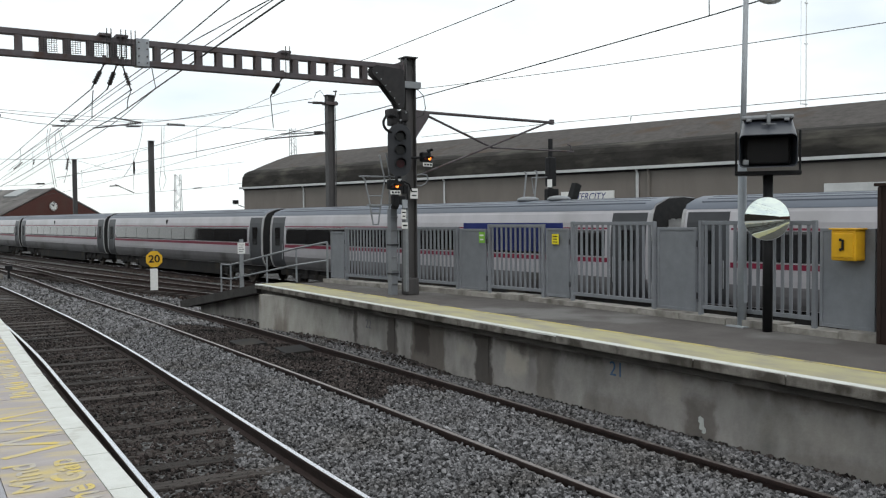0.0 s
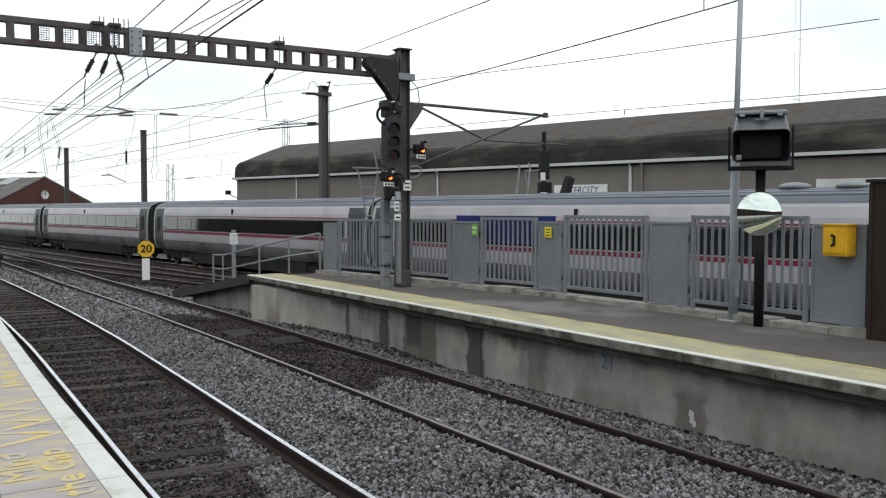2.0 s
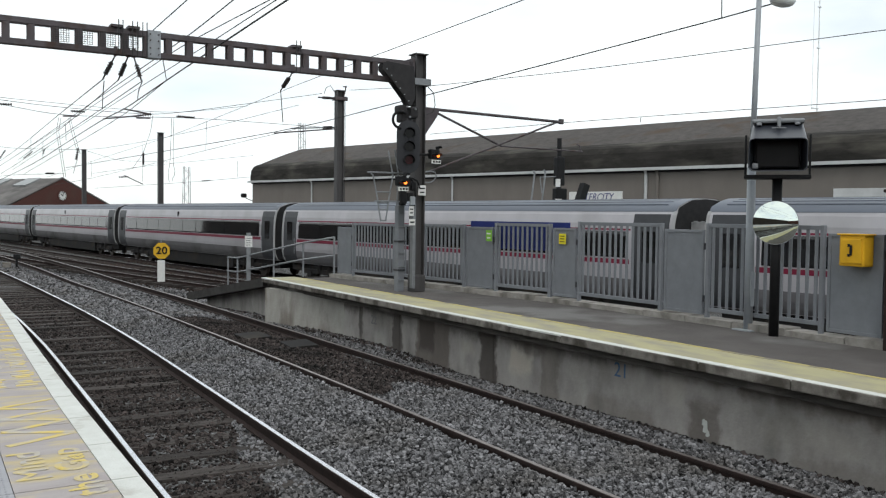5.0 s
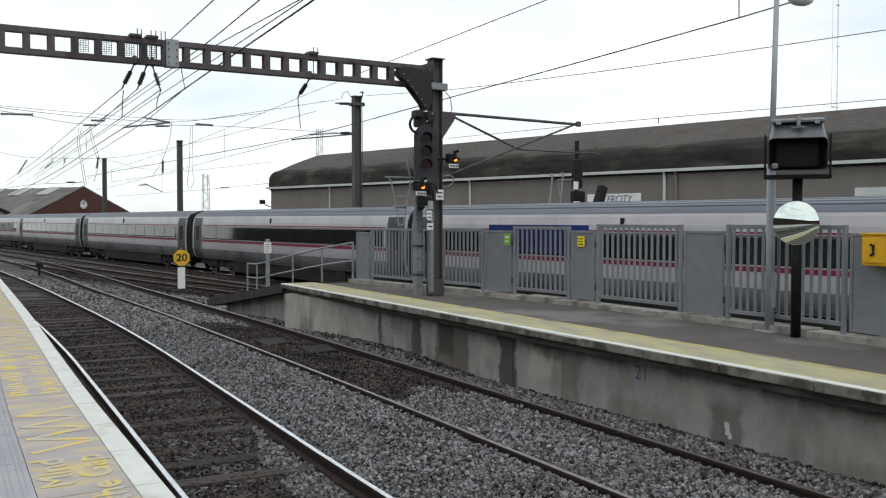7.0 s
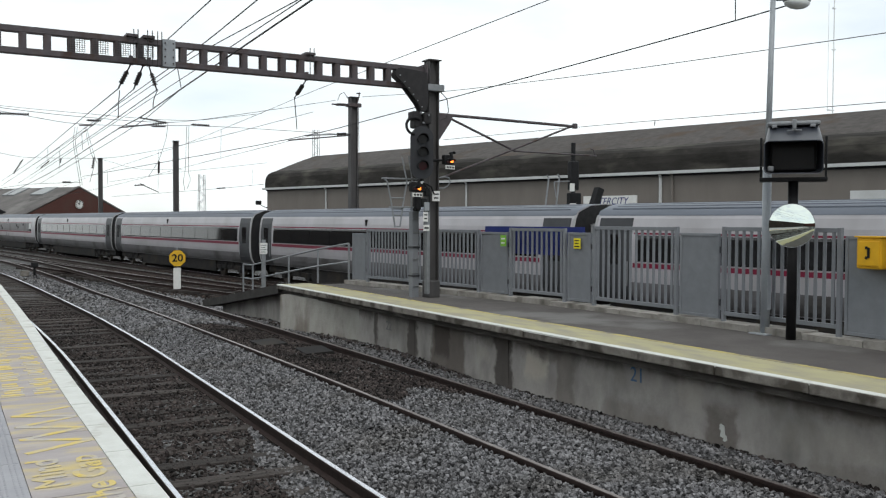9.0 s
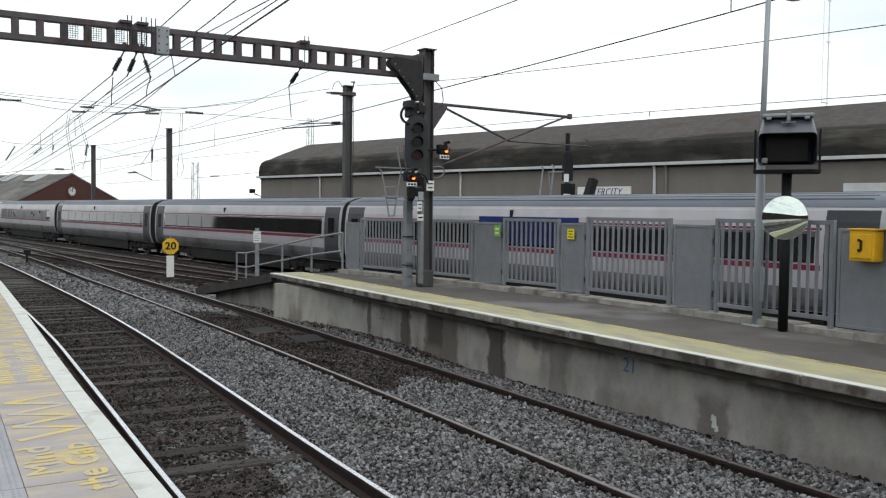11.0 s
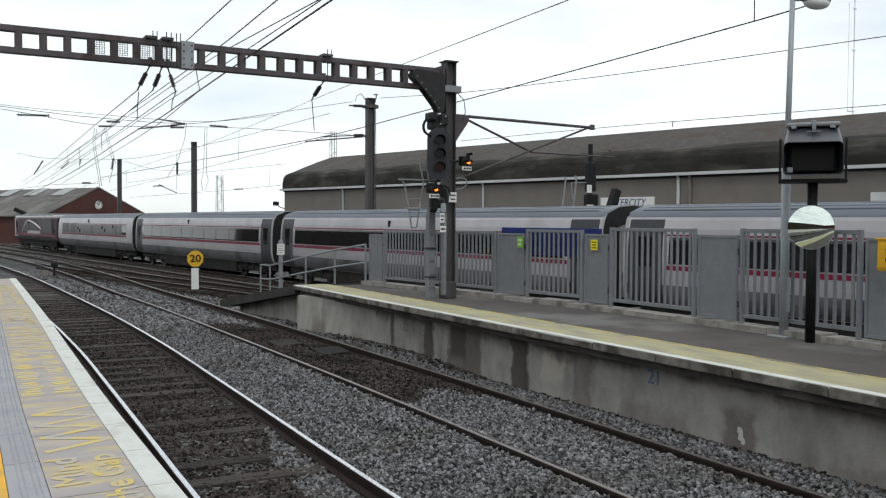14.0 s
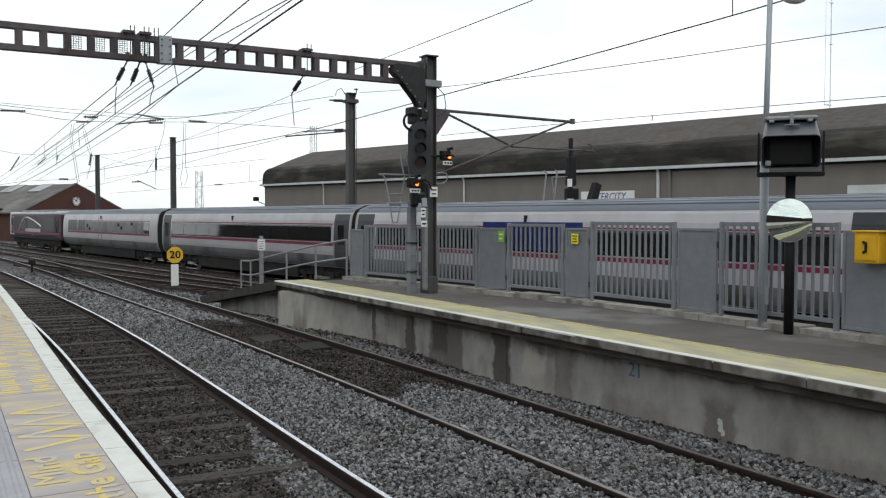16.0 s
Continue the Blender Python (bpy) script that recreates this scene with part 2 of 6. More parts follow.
GUTTER = mat("pale_gutter", (0.55, 0.56, 0.56), (0.42, 0.43, 0.43), 1.0, 0.6)
SILVER = mat("coach_silver_paint", (0.43, 0.415, 0.434), (0.365, 0.353, 0.37), 1.2, 0.33, 0.2, spec=0.4, dirt=(0.32, 0.31, 0.315), dirt_scale=0.5, stretch3=(1, 1, 0.5))
LOWGREY = mat("coach_lower_grey", (0.165, 0.16, 0.165), (0.128, 0.124, 0.128), 1.2, 0.4, dirt=(0.07, 0.066, 0.063), dirt_scale=0.6)
COACHROOF = mat("coach_roof_blue_grey", (0.15, 0.168, 0.2), (0.12, 0.133, 0.16), 0.8, 0.45, dirt=(0.12, 0.13, 0.15), dirt_scale=0.5, stretch3=(1, 0.3, 1))
SKIRT = mat("coach_skirt_dark", (0.022, 0.021, 0.021), (0.012, 0.011, 0.011), 3, 0.8, dirt=(0.035, 0.028, 0.022), dirt_scale=1.5)
DOORGREY = mat("coach_door_grey", (0.055, 0.057, 0.062), (0.042, 0.044, 0.048), 2, 0.4)
STRIPE = mat("coach_red_stripe", (0.19, 0.017, 0.042), (0.15, 0.015, 0.036), 2, 0.4)
BAND = mat("window_band_black", (0.014, 0.013, 0.014), (0.01, 0.01, 0.011), 3, 0.1, spec=0.6)
COACHGLASS = mat("tinted_window_glass", (0.012, 0.012, 0.013), (0.018, 0.018, 0.019), 0.7, 0.04, spec=0.6)
BRACE = mat("sooty_brace_paint", (0.036, 0.034, 0.035), (0.022, 0.021, 0.022), 7, 0.6, bump=0.1)
HOOD = mat("blue_grey_hood_paint", (0.034, 0.038, 0.048), (0.025, 0.028, 0.036), 5, 0.35, spec=0.4)
SOOTBRICK = mat("soot_brown_brick", (0.06, 0.045, 0.038), (0.035, 0.028, 0.025), 3, 0.9, dirt=(0.025, 0.022, 0.02), dirt_scale=0.3)
SOOTSHADE, BROWNISH, SCALED = (0.058, 0.049, 0.043), (0.115, 0.094, 0.08), (0.52, 0.47, 0.4)
STAINSHADEWALL = stained("stained_and_shaded_platform_wall", (0.41, 0.386, 0.362), (0.285, 0.264, 0.246), (
    (14.6, 14.95, -0.5, 1.0, SOOTSHADE, 0.8), (11.45, 11.95, -0.5, 1.0, SOOTSHADE, 0.85), (20.55, 21.0, -0.5, 1.0, SOOTSHADE, 0.8), (16.25, 16.42, 0.0, 1.0, SOOTSHADE, 0.7),
    (12.9, 14.05, -0.5, 1.0, BROWNISH, 0.75), (13.4, 13.95, 0.1, 1.0, SOOTSHADE, 0.7), (6.98, 7.45, -0.4, 0.36, BROWNISH, 0.6), (9.95, 10.3, -0.4, 0.62, BROWNISH, 0.5),
    # along the wall top: stains, with the coping's shade painted into the colour
    (3.5, 6.7, 0.56, 1.0, BROWNISH, 0.75), (6.9, 8.4, 0.62, 1.0, BROWNISH, 0.6), (8.9, 11.0, 0.56, 1.0, SOOTSHADE, 0.6), (11.9, 12.9, 0.55, 1.0, SOOTSHADE, 0.6),
    # the first two put the far panel's shade under the coping into its colour
    (18.3, 22.0, -0.5, 1.0, BROWNISH, 0.72), (16.5, 20.5, 0.5, 1.0, SOOTSHADE, 0.6), (17.5, 18.0, 0.0, 0.7, BROWNISH, 0.5), (19.0, 20.4, -0.3, 0.4, BROWNISH, 0.35), (14.9, 16.2, 0.55, 1.0, SOOTSHADE, 0.55), (8.0, 9.3, -0.4, 0.12, BROWNISH, 0.4), (4.0, 6.0, -0.4, 0.08, BROWNISH, 0.35),
    (10.2, 11.4, 0.5, 1.0, BROWNISH, 0.5), (10.55, 11.12, 0.14, 0.5, SCALED, 0.7), (12.1, 12.5, 0.2, 0.45, SCALED, 0.25), (7.5, 7.9, 0.25, 0.6, SCALED, 0.2), (5.2, 6.4, 0.1, 0.4, SCALED, 0.15)))
WHITEROOF = mat("white_grey_cab_roof", (0.62, 0.61, 0.62), (0.48, 0.47, 0.48), 2, 0.4)
RUBBER = mat("gangway_rubber", (0.018, 0.018, 0.019), (0.03, 0.03, 0.031), 6, 0.8)
GANGWAY = mat("gangway_grey", (0.4, 0.4, 0.4), (0.3, 0.3, 0.3), 3, 0.6)
WHEEL = mat("wheel_steel", (0.09, 0.075, 0.065), (0.05, 0.042, 0.036), 6, 0.6, 0.5)
MAUVE = mat("loco_mauve", (0.065, 0.036, 0.047), (0.048, 0.028, 0.036), 1.5, 0.5)
LIVERY = mat("loco_purple", (0.06, 0.02, 0.036), (0.042, 0.016, 0.028), 2, 0.4)
MIRROR = bpy.data.materials.new("convex_mirror"); MIRROR.use_nodes = True
_p = MIRROR.node_tree.nodes["Principled BSDF"]
_p.inputs["Metallic"].default_value, _p.inputs["Roughness"].default_value, _p.inputs["Base Color"].default_value = 1, 0.03, (0.74, 0.8, 0.74, 1)
SCREEN = mat("unlit_screen", (0.016, 0.014, 0.014), (0.022, 0.019, 0.018), 2, 0.3)
AMBER = glow("amber_lamp", (1.0, 0.22, 0.03), 2.5)
REDLENS = mat("red_lens", (0.09, 0.015, 0.02), (0.06, 0.012, 0.015), 6, 0.15)
LENS = mat("dark_lens", (0.012, 0.012, 0.013), (0.02, 0.02, 0.02), 6, 0.12)


# ---- mesh helpers ----
def box(bm, lo, hi, m=None, bevel=0.0):
    """A box between two corners, optionally turned by m and with its edges eased."""
    r = bmesh.ops.create_cube(bm, size=1)
    vs = r["verts"]
    lo, hi = Vector(lo), Vector(hi)
    for v in vs:
        v.co = Vector((lo[i] + (v.co[i] + 0.5) * (hi[i] - lo[i]) for i in range(3)))
    if bevel:
        es = {e for v in vs for e in v.link_edges}
        b = bmesh.ops.bevel(bm, geom=list(es), offset=bevel, segments=2, affect="EDGES", profile=0.6)
        vs = list({v for f in b["faces"] for v in f.verts} | {v for v in vs if v.is_valid})
    if m is not None:
        for v in vs:
            v.co = m @ v.co
    return vs


def tube(bm, a, b, r, n=8, r2=None):
    """A closed tube from a to b."""
    a, b = Vector(a), Vector(b)
    d = b - a
    m = Matrix.Translation((a + b) / 2) @ d.to_track_quat("Z", "Y").to_matrix().to_4x4()
    bmesh.ops.create_cone(bm, cap_ends=True, segments=n, radius1=r, radius2=r if r2 is None else r2, depth=d.length, matrix=m)


def polytube(bm, pts, r, n=6):
    for a, b in zip(pts, pts[1:]):
        tube(bm, a, b, r, n)


def extrude(bm, profile, rows, close=True, cap=True):
    """Sweeps a profile (points u, v) through rows of frames: origin, u-axis, v-axis."""
    rings = [[bm.verts.new(Vector(o) + Vector(ua) * u + Vector(va) * v) for u, v in profile] for o, ua, va in rows]
    k = len(profile)
    for r0, r1 in zip(rings, rings[1:]):
        for i in range(k if close else k - 1):
            bm.faces.new((r0[i], r0[(i + 1) % k], r1[(i + 1) % k], r1[i]))
    if cap and close:
        bm.faces.new(rings[0][::-1]); bm.faces.new(rings[-1])
    bmesh.ops.recalc_face_normals(bm, faces=bm.faces)


def disc(bm, centre, normal, r, depth, n=24, r2=None):
    c, d = Vector(centre), Vector(normal).normalized() * depth
    tube(bm, c, c + d, r, n, r2)


def mesh_of(name, bm, material, smooth=False):
    me = bpy.data.meshes.new(name)
    bm.to_mesh(me); bm.free()
    me.materials.append(material)
    if smooth:
        for p in me.polygons:
            p.use_smooth = True
    return me


def part(name, bm, material, parent=None, label="", smooth=False):
    ob = new(name, mesh_of(name, bm, material, smooth))
    if parent is not None:
        ob.parent = parent
    if label:
        ob["label"] = label
    return ob


def thing(name, label, category, at=None, group="", kind=""):
    ob = new(name)
    ob.empty_display_size = 0.2
    if at is not None:
        ob.matrix_basis = at
    return tagged(ob, label, category, group, kind)


def solid(name, bm, material, label, category, group="", kind="", smooth=False):
    return tagged(part(name, bm, material, None, "", smooth), label, category, group, kind)


def lettering(name, text, size, material, parent, m, depth=0.004, label="", bold=0.0):
    """Built-in font, turned into a mesh; m places its local xy plane."""
    cu = bpy.data.curves.new(name, "FONT")
    cu.body, cu.size, cu.extrude, cu.align_x, cu.align_y = text, size, depth, "CENTER", "CENTER"
    cu.offset, cu.resolution_u = bold, 4
    tmp = bpy.data.objects.new(name, cu)
    scene.collection.objects.link(tmp)
    me = bpy.data.meshes.new_from_object(tmp.evaluated_get(bpy.context.evaluated_depsgraph_get()))
    bpy.data.objects.remove(tmp)
    me.materials.clear(); me.materials.append(material)
    me.transform(m)
    ob = new(name, me)
    ob.parent = parent
    if label:
        ob["label"] = label
    return ob


def glide(knots, y):
    """A smooth curve through a few knots (y, x)."""
    i = max(0, min(len(knots) - 2, next((k for k in range(len(knots) - 1) if y < knots[k + 1][0]), len(knots) - 2)))
    (y0, a), (y1, b) = knots[i], knots[i + 1]
    sl = lambda k: (knots[min(k + 1, len(knots) - 1)][1] - knots[max(k - 1, 0)][1]) / (knots[min(k + 1, len(knots) - 1)][0] - knots[max(k - 1, 0)][0])
    h = y1 - y0
    t = (y - y0) / h
    if t < 0 or t > 1:
        k = i if t < 0 else i + 1
        return knots[k][1] + sl(k) * (y - knots[k][0])
    return a * (1 + 2 * t) * (1 - t) ** 2 + b * t * t * (3 - 2 * t) + h * (sl(i) * t * (1 - t) ** 2 - sl(i + 1) * t * t * (1 - t))


# ---- the plan: lines along the tracks, y is away along the far platform ----
TRACK_A = [(-20, 2.5), (0, 2.66), (8, 2.77), (11, 2.85), (14, 2.93), (18.5, 3.03), (25, 3.01), (37, 2.68), (46, 2.27), (60, 1.2), (80, -1.2), (110, -6.5)]
TRACK_B = [(-20, 6.2), (0, 6.25), (6, 6.26), (12, 6.32), (18, 6.29), (26, 6.17), (34, 5.92), (44, 5.75), (60, 4.9), (80, 2.6), (110, -2.5)]
EDGE_A = [(-20, 1.14), (0, 1.16), (5.2, 1.2), (7, 1.22), (8.5, 1.24), (11, 1.3), (16.3, 1.44), (21, 1.53), (26.8, 1.63)]
FENCE_LINE = [(-15, 10.45), (6, 10.45), (12.5, 10.44), (15.7, 10.07), (18.2, 9.69), (20.6, 9.34)]
PLAT = 0.915
TILT = 0.118                       # the train's line leans to the left by this much per metre
TH = math.atan(TILT)
BEND, BEND_LENGTH, BEND_RADIUS = 113.0, 50.0, 120.0   # beyond this the line bends left between the workshops
def swing(y):
    u = max(0.0, y - BEND)
    return u * u / (2 * BEND_RADIUS) if u < BEND_LENGTH else BEND_LENGTH * (u - BEND_LENGTH / 2) / BEND_RADIUS
def near_bow(y):
    """The line bows a little towards the platform at its near end."""
    u = max(0.0, min(1.0, (42.0 - y) / 23.0))
    return 0.5 * u * u * (3 - 2 * u)
def swing_slope(y):
    return max(0.0, min(BEND_LENGTH, y - BEND)) / BEND_RADIUS
RAIL_T = -0.6                      # rail level of the train's line
def on_train_line(s, off=0.0):
    """The point s metres along the train's line, off metres to its right."""
    y = min(s, BEND / math.cos(TH)) * math.cos(TH)
    rest = s - BEND / math.cos(TH)
    while rest > 0:                                                # round the bend in short steps
        step = min(0.5, rest)
        y += step / math.hypot(1, TILT + swing_slope(y))
        rest -= step
    return 19.83 - TILT * y - swing(y) - near_bow(y) + (1.4 + off) * math.cos(TH), y + (1.4 + off) * math.sin(TH)


def ground_z(x, y):
    """Ballast level: near the two station lines, falling to the lower line behind the platform."""
    d = (x - (19.83 - TILT * y)) 
    t = max(0.0, min(1.0, (d + 12.0) / 6.5))
    t = t * t * (3 - 2 * t)
    heap = 0.05 + 0.14 * max(0.0, min(1.0, (y - 12.5) / 2.5)) * max(0.0, min(1.0, (28.0 - y) / 5.0))
    bank = heap * max(0.0, min(1.0, (x - 7.2) / 0.6)) if x < 9 and y < 28 else 0.0      # ballast heaped against the far wall
    if y < 40:
        bank += 0.075 * max(0.0, min(1.0, (1.7 - abs(x - glide(TRACK_B, y))) / 0.4))       # loop line nearly buried
    return -0.13 * (1 - t) + (RAIL_T - 0.17) * t + bank


def build_ground():
    xs = sorted({*np.arange(-12, 34, 0.5).round(2), -2500, -600, -150, -50, -25, 50, 90, 200, 700, 2500})
    ys = sorted({*np.arange(-14, 60, 1.0).round(2), *np.arange(60, 140, 5.0), -2500, -600, -150, -50, -25, 170, 250, 500, 1000, 2500})
    bm = bmesh.new()
    grid = [[bm.verts.new((x, y, ground_z(x, y) - 0.04 + 0.035 * noise.noise((x * 0.9, y * 0.9, 0)))) for x in xs] for y in ys]
    for a, b in zip(grid, grid[1:]):
        for i in range(len(xs) - 1):
            bm.faces.new((a[i], a[i + 1], b[i + 1], b[i]))
    solid("ground", bm, BALLAST, "grey crushed stone ballast with oily stains", "ground", kind="structure", smooth=True)


def scatter_stones(name, count, lo, hi, keep, material, size, label, seed):
    """Loose stones as one mesh of crooked little blocks."""
    rng = np.random.default_rng(seed)
    pts = []
    while len(pts) < count:
        x, y = rng.uniform(lo[0], hi[0]), lo[1] + (hi[1] - lo[1]) * rng.random() ** 1.5
        if keep(x, y):
            pts.append((x, y))
    cube = np.array([(x, y, z) for x in (-1, 1) for y in (-1, 1) for z in (-1, 1)], float)
    quads = np.array([(0, 1, 3, 2), (4, 6, 7, 5), (0, 4, 5, 1), (2, 3, 7, 6), (0, 2, 6, 4), (1, 5, 7, 3)])
    n = len(pts)
    c = cube[None] * rng.uniform(0.55, 1.1, (n, 1, 3)) + rng.uniform(-0.38, 0.38, (n, 8, 3))
    c *= (size * rng.uniform(0.55, 1.3, n) * 0.5)[:, None, None]
    q = rng.normal(size=(n, 4)); q /= np.linalg.norm(q, axis=1)[:, None]
    w, i, j, k = q.T
    turn = np.stack([1 - 2 * (j * j + k * k), 2 * (i * j - k * w), 2 * (i * k + j * w), 2 * (i * j + k * w), 1 - 2 * (i * i + k * k), 2 * (j * k - i * w), 2 * (i * k - j * w), 2 * (j * k + i * w), 1 - 2 * (i * i + j * j)], 1).reshape(n, 3, 3)
    at = np.array([(x, y, ground_z(x, y) + (DROP(x, y) if DROP else 0)) for x, y in pts])
    at[:, 2] += rng.uniform(-0.03, 0.02, n)
    verts = np.einsum("nij,nkj->nki", turn, c) + at[:, None, :]
    faces = quads[None] + 8 * np.arange(n)[:, None, None]
    me = bpy.data.meshes.new(name)
    me.from_pydata(verts.reshape(-1, 3).tolist(), [], faces.reshape(-1, 4).tolist())
    me.materials.append(material)
    tagged(new(name, me), label, "ballast", kind="stuff")
DROP = None


# ---- tracks ----
RAIL_PROFILE = [(-0.07, -0.15), (0.07, -0.15), (0.07, -0.135), (0.012, -0.115), (0.012, -0.045), (0.036, -0.035), (0.036, -0.004), (0.03, 0.0), (-0.03, 0.0), (-0.036, -0.004), (-0.036, -0.035), (-0.012, -0.045), (-0.012, -0.115), (-0.07, -0.135)]
HEAD_PROFILE = [(-0.028, -0.004), (0.028, -0.004), (0.025, 0.0025), (-0.025, 0.0025)]


def build_track(name, line, z, y0, y1, sleepers, head, label, timber_z=0.0, sink=0.0):
    """Two rails on timber sleepers along a plan line x = line(y)."""
    t = thing(name, label, "railway track", kind="structure")
    ys = np.arange(y0, y1 + 0.1, 1.0)
    level = z if callable(z) else (lambda y: z)
    def frames(off):
        out = []
        for y in ys:
            d = Vector((line(y + 0.3) - line(y - 0.3), 0.6, 0)).normalized()
            n = Vector((d.y, -d.x, 0))
            out.append((Vector((line(y), y, level(y))) + n * off, n, (0, 0, 1)))
        return out
    for side in (-0.81, 0.81):
        bm = bmesh.new(); extrude(bm, RAIL_PROFILE, frames(side))
        rail = part("rail", bm, RUST, t)
        bm = bmesh.new(); extrude(bm, HEAD_PROFILE, frames(side))
        part("running_surface", bm, head, rail, "worn rail head")
    bm = bmesh.new()
    box(bm, (-1.3, -0.125, -0.12), (1.3, 0.125, 0.0), bevel=0.015)
    me = mesh_of("sleeper", bm, TIMBER)
    rng = random.Random(len(name))
    for y in np.arange(*sleepers, 0.72):
        ob = new("sleeper", me)
        ob.parent = t
        ang = math.degrees(math.atan2(-(line(y + 0.3) - line(y - 0.3)), 0.6))
        ob.matrix_basis = pose(line(y) + rng.uniform(-.04, .04), y, level(y) - 0.13 + timber_z - sink * max(0.0, min(1.0, (y - 9) / 5)) + rng.uniform(-.02, .014), 0, rng.uniform(-.6, .6), ang + rng.uniform(-.8, .8))
    return t


build_ground()
lineA = lambda y: glide(TRACK_A, y)
lineB = lambda y: glide(TRACK_B, y)
lineT = lambda y: 19.83 + 1.4 / math.cos(TH) - TILT * y - swing(y) - near_bow(y)
lineU = lambda y: 19.83 + 1.4 / math.cos(TH) - 3.9 - TILT * y
build_track("platform_track", lineA, 0.0, -12, 105, (-4, 45), POLISH, "main line with polished rails on dark timber sleepers", -0.008)
build_track("loop_track", lineB, 0.0, -12, 105, (12.5, 21.5), DULLHEAD, "loop line with dull rails on half buried sleepers", -0.045)
build_track("train_track", lineT, RAIL_T, -40, 190, (20, 90), POLISH, "lower line on timber sleepers under the passing train")
build_track("siding_track", lineU, RAIL_T, 14, 120, (24, 80), DULLHEAD, "rusty siding beside the passing train")
# the crossover between the siding and the loop, climbing to the loop's level
ease = lambda t: (lambda u: u * u * (3 - 2 * u))(max(0.0, min(1.0, t)))
lineX = lambda y: lineB(y) + (lineU(y) - lineB(y)) * ease((62 - y) / 34)
build_track("crossover_track", lineX, lambda y: RAIL_T * ease((60 - y) / 30) - 0.004, 30, 61, (34, 56), DULLHEAD, "curved crossover between the siding and the loop")


def in_four_foot(x, y):
    return (abs(x - lineA(y)) < 0.76 and x - lineA(y) < 0.05 + 0.16 * (y - 7.2) + 0.35 * noise.noise((x * 2.0, y * 1.3, 8.0))) or (abs(x - lineB(y)) < 0.76 and 21.5 > y + 1.5 * noise.noise((x, y * 0.7, 5.0)) and y > 11.3 + 1.3 * noise.noise((x * 1.7, y * 0.8, 3.0)))


def clear_of_rails(x, y):
    return all(abs(abs(x - l(y)) - 0.81) > 0.075 for l in (lineA, lineB))


DROP = lambda x, y: -0.034 if abs(x - lineA(y)) < 0.76 else -0.022 if min(abs(x - lineA(y)), abs(x - lineB(y))) < 0.76 else 0.0
scatter_stones("ballast_stones", 96000, (1.9, 3.8), (7.95, 30), lambda x, y: clear_of_rails(x, y) and not in_four_foot(x, y), STONE, 0.031, "grey crushed stone between the lines", 3)
scatter_stones("oily_ballast", 36000, (1.2, 3.8), (7.3, 32), lambda x, y: clear_of_rails(x, y) and in_four_foot(x, y), DARKSTONE, 0.033, "dark oily stone between the rails", 4)
DROP = None
scatter_stones("yard_ballast", 15000, (3.0, 22), (10, 55), lambda x, y: clear_of_rails(x, y) and not in_four_foot(x, y), STONE, 0.062, "grey stone beyond the platform ramp", 5)
scatter_stones("rusty_ballast", 9000, (8.6, 24), (17.5, 62), lambda x, y: min(abs(x - lineU(y)), abs(x - lineT(y)), abs(x - lineX(y))) < 1.5 and ground_z(x, y) < -0.3 and all(abs(abs(x - l(y)) - 0.81) > 0.08 for l in (lineU, lineT)), RUSTSTONE, 0.09, "brown rusty stone round the lower lines", 7)
# clods of dirt along the foot of the wall
scatter_stones("wall_foot_dirt", 3600, (7.45, 3.5), (7.97, 26), lambda x, y: x > 7.83 - 0.1 * noise.noise((y * 1.1, 0, 2)) or (12.5 < y and x > 7.6 + 0.25 * noise.noise((y * 0.9, 0, 6))), DARKSTONE, 0.05, "dark earth and clods at the wall foot", 6)


# ---- near platform, on which the camera stands ----
def strip(bm, line, a, b, z0, z1, y0, y1, step=1.0):
    """A slab between two offsets from a plan line."""
    rows = [((line(y), y, 0), (1, 0, 0), (0, 0, 1)) for y in np.linspace(y0, y1, max(2, int((y1 - y0) / step) + 1))]
    extrude(bm, [(a, z0), (b, z0), (b, z1), (a, z1)], rows)


edgeA = lambda y: glide(EDGE_A, y)
END_A = 26.8
near = thing("near_platform", "station platform of grey pavers with a white edge", "platform", kind="structure")
bm = bmesh.new(); strip(bm, edgeA, -9, -0.12, -0.3, PLAT - 0.11, -20, END_A - 0.03); part("platform_body", bm, WALLCON, near)
bm = bmesh.new(); strip(bm, edgeA, -9, -1.095, PLAT - 0.11, PLAT - 0.002, -20, END_A); part("paving", bm, PAVER, near)
for name, a, b, m, zz, ln in (("paver", -0.69, -0.17, WORNPAVER, 0.0, 1.65), ("studded_paver", -0.905, -0.695, TACTILE, 0.0, 0.9), ("edge_slab", -0.165, 0.0, WHITE, 0.002, 0.9)):
    y = -4.4
    while y < END_A - 0.05:
        y2 = min(y + ln, END_A)
        bm = bmesh.new(); strip(bm, edgeA, a, b, PLAT - 0.11, PLAT + zz, y + 0.006, y2 - 0.006, 0.4)
        part(name, bm, m, near)
        y = y2
bm = bmesh.new(); strip(bm, edgeA, -1.09, -0.91, PLAT - 0.11, PLAT, -3.6, END_A - 0.02); part("orange_line", bm, ORANGE, near, "painted orange line")
bm = bmesh.new()
y = 4.0
while y < 16:
    for k, off in enumerate((-0.84, -0.81, -0.76, -0.73)):
        tube(bm, (edgeA(y) + off, y, PLAT), (edgeA(y) + off, y, PLAT + 0.005), 0.009, 6, 0.006)
    y += 0.05
part("studs", bm, TACTILE, near, "rows of small raised studs")
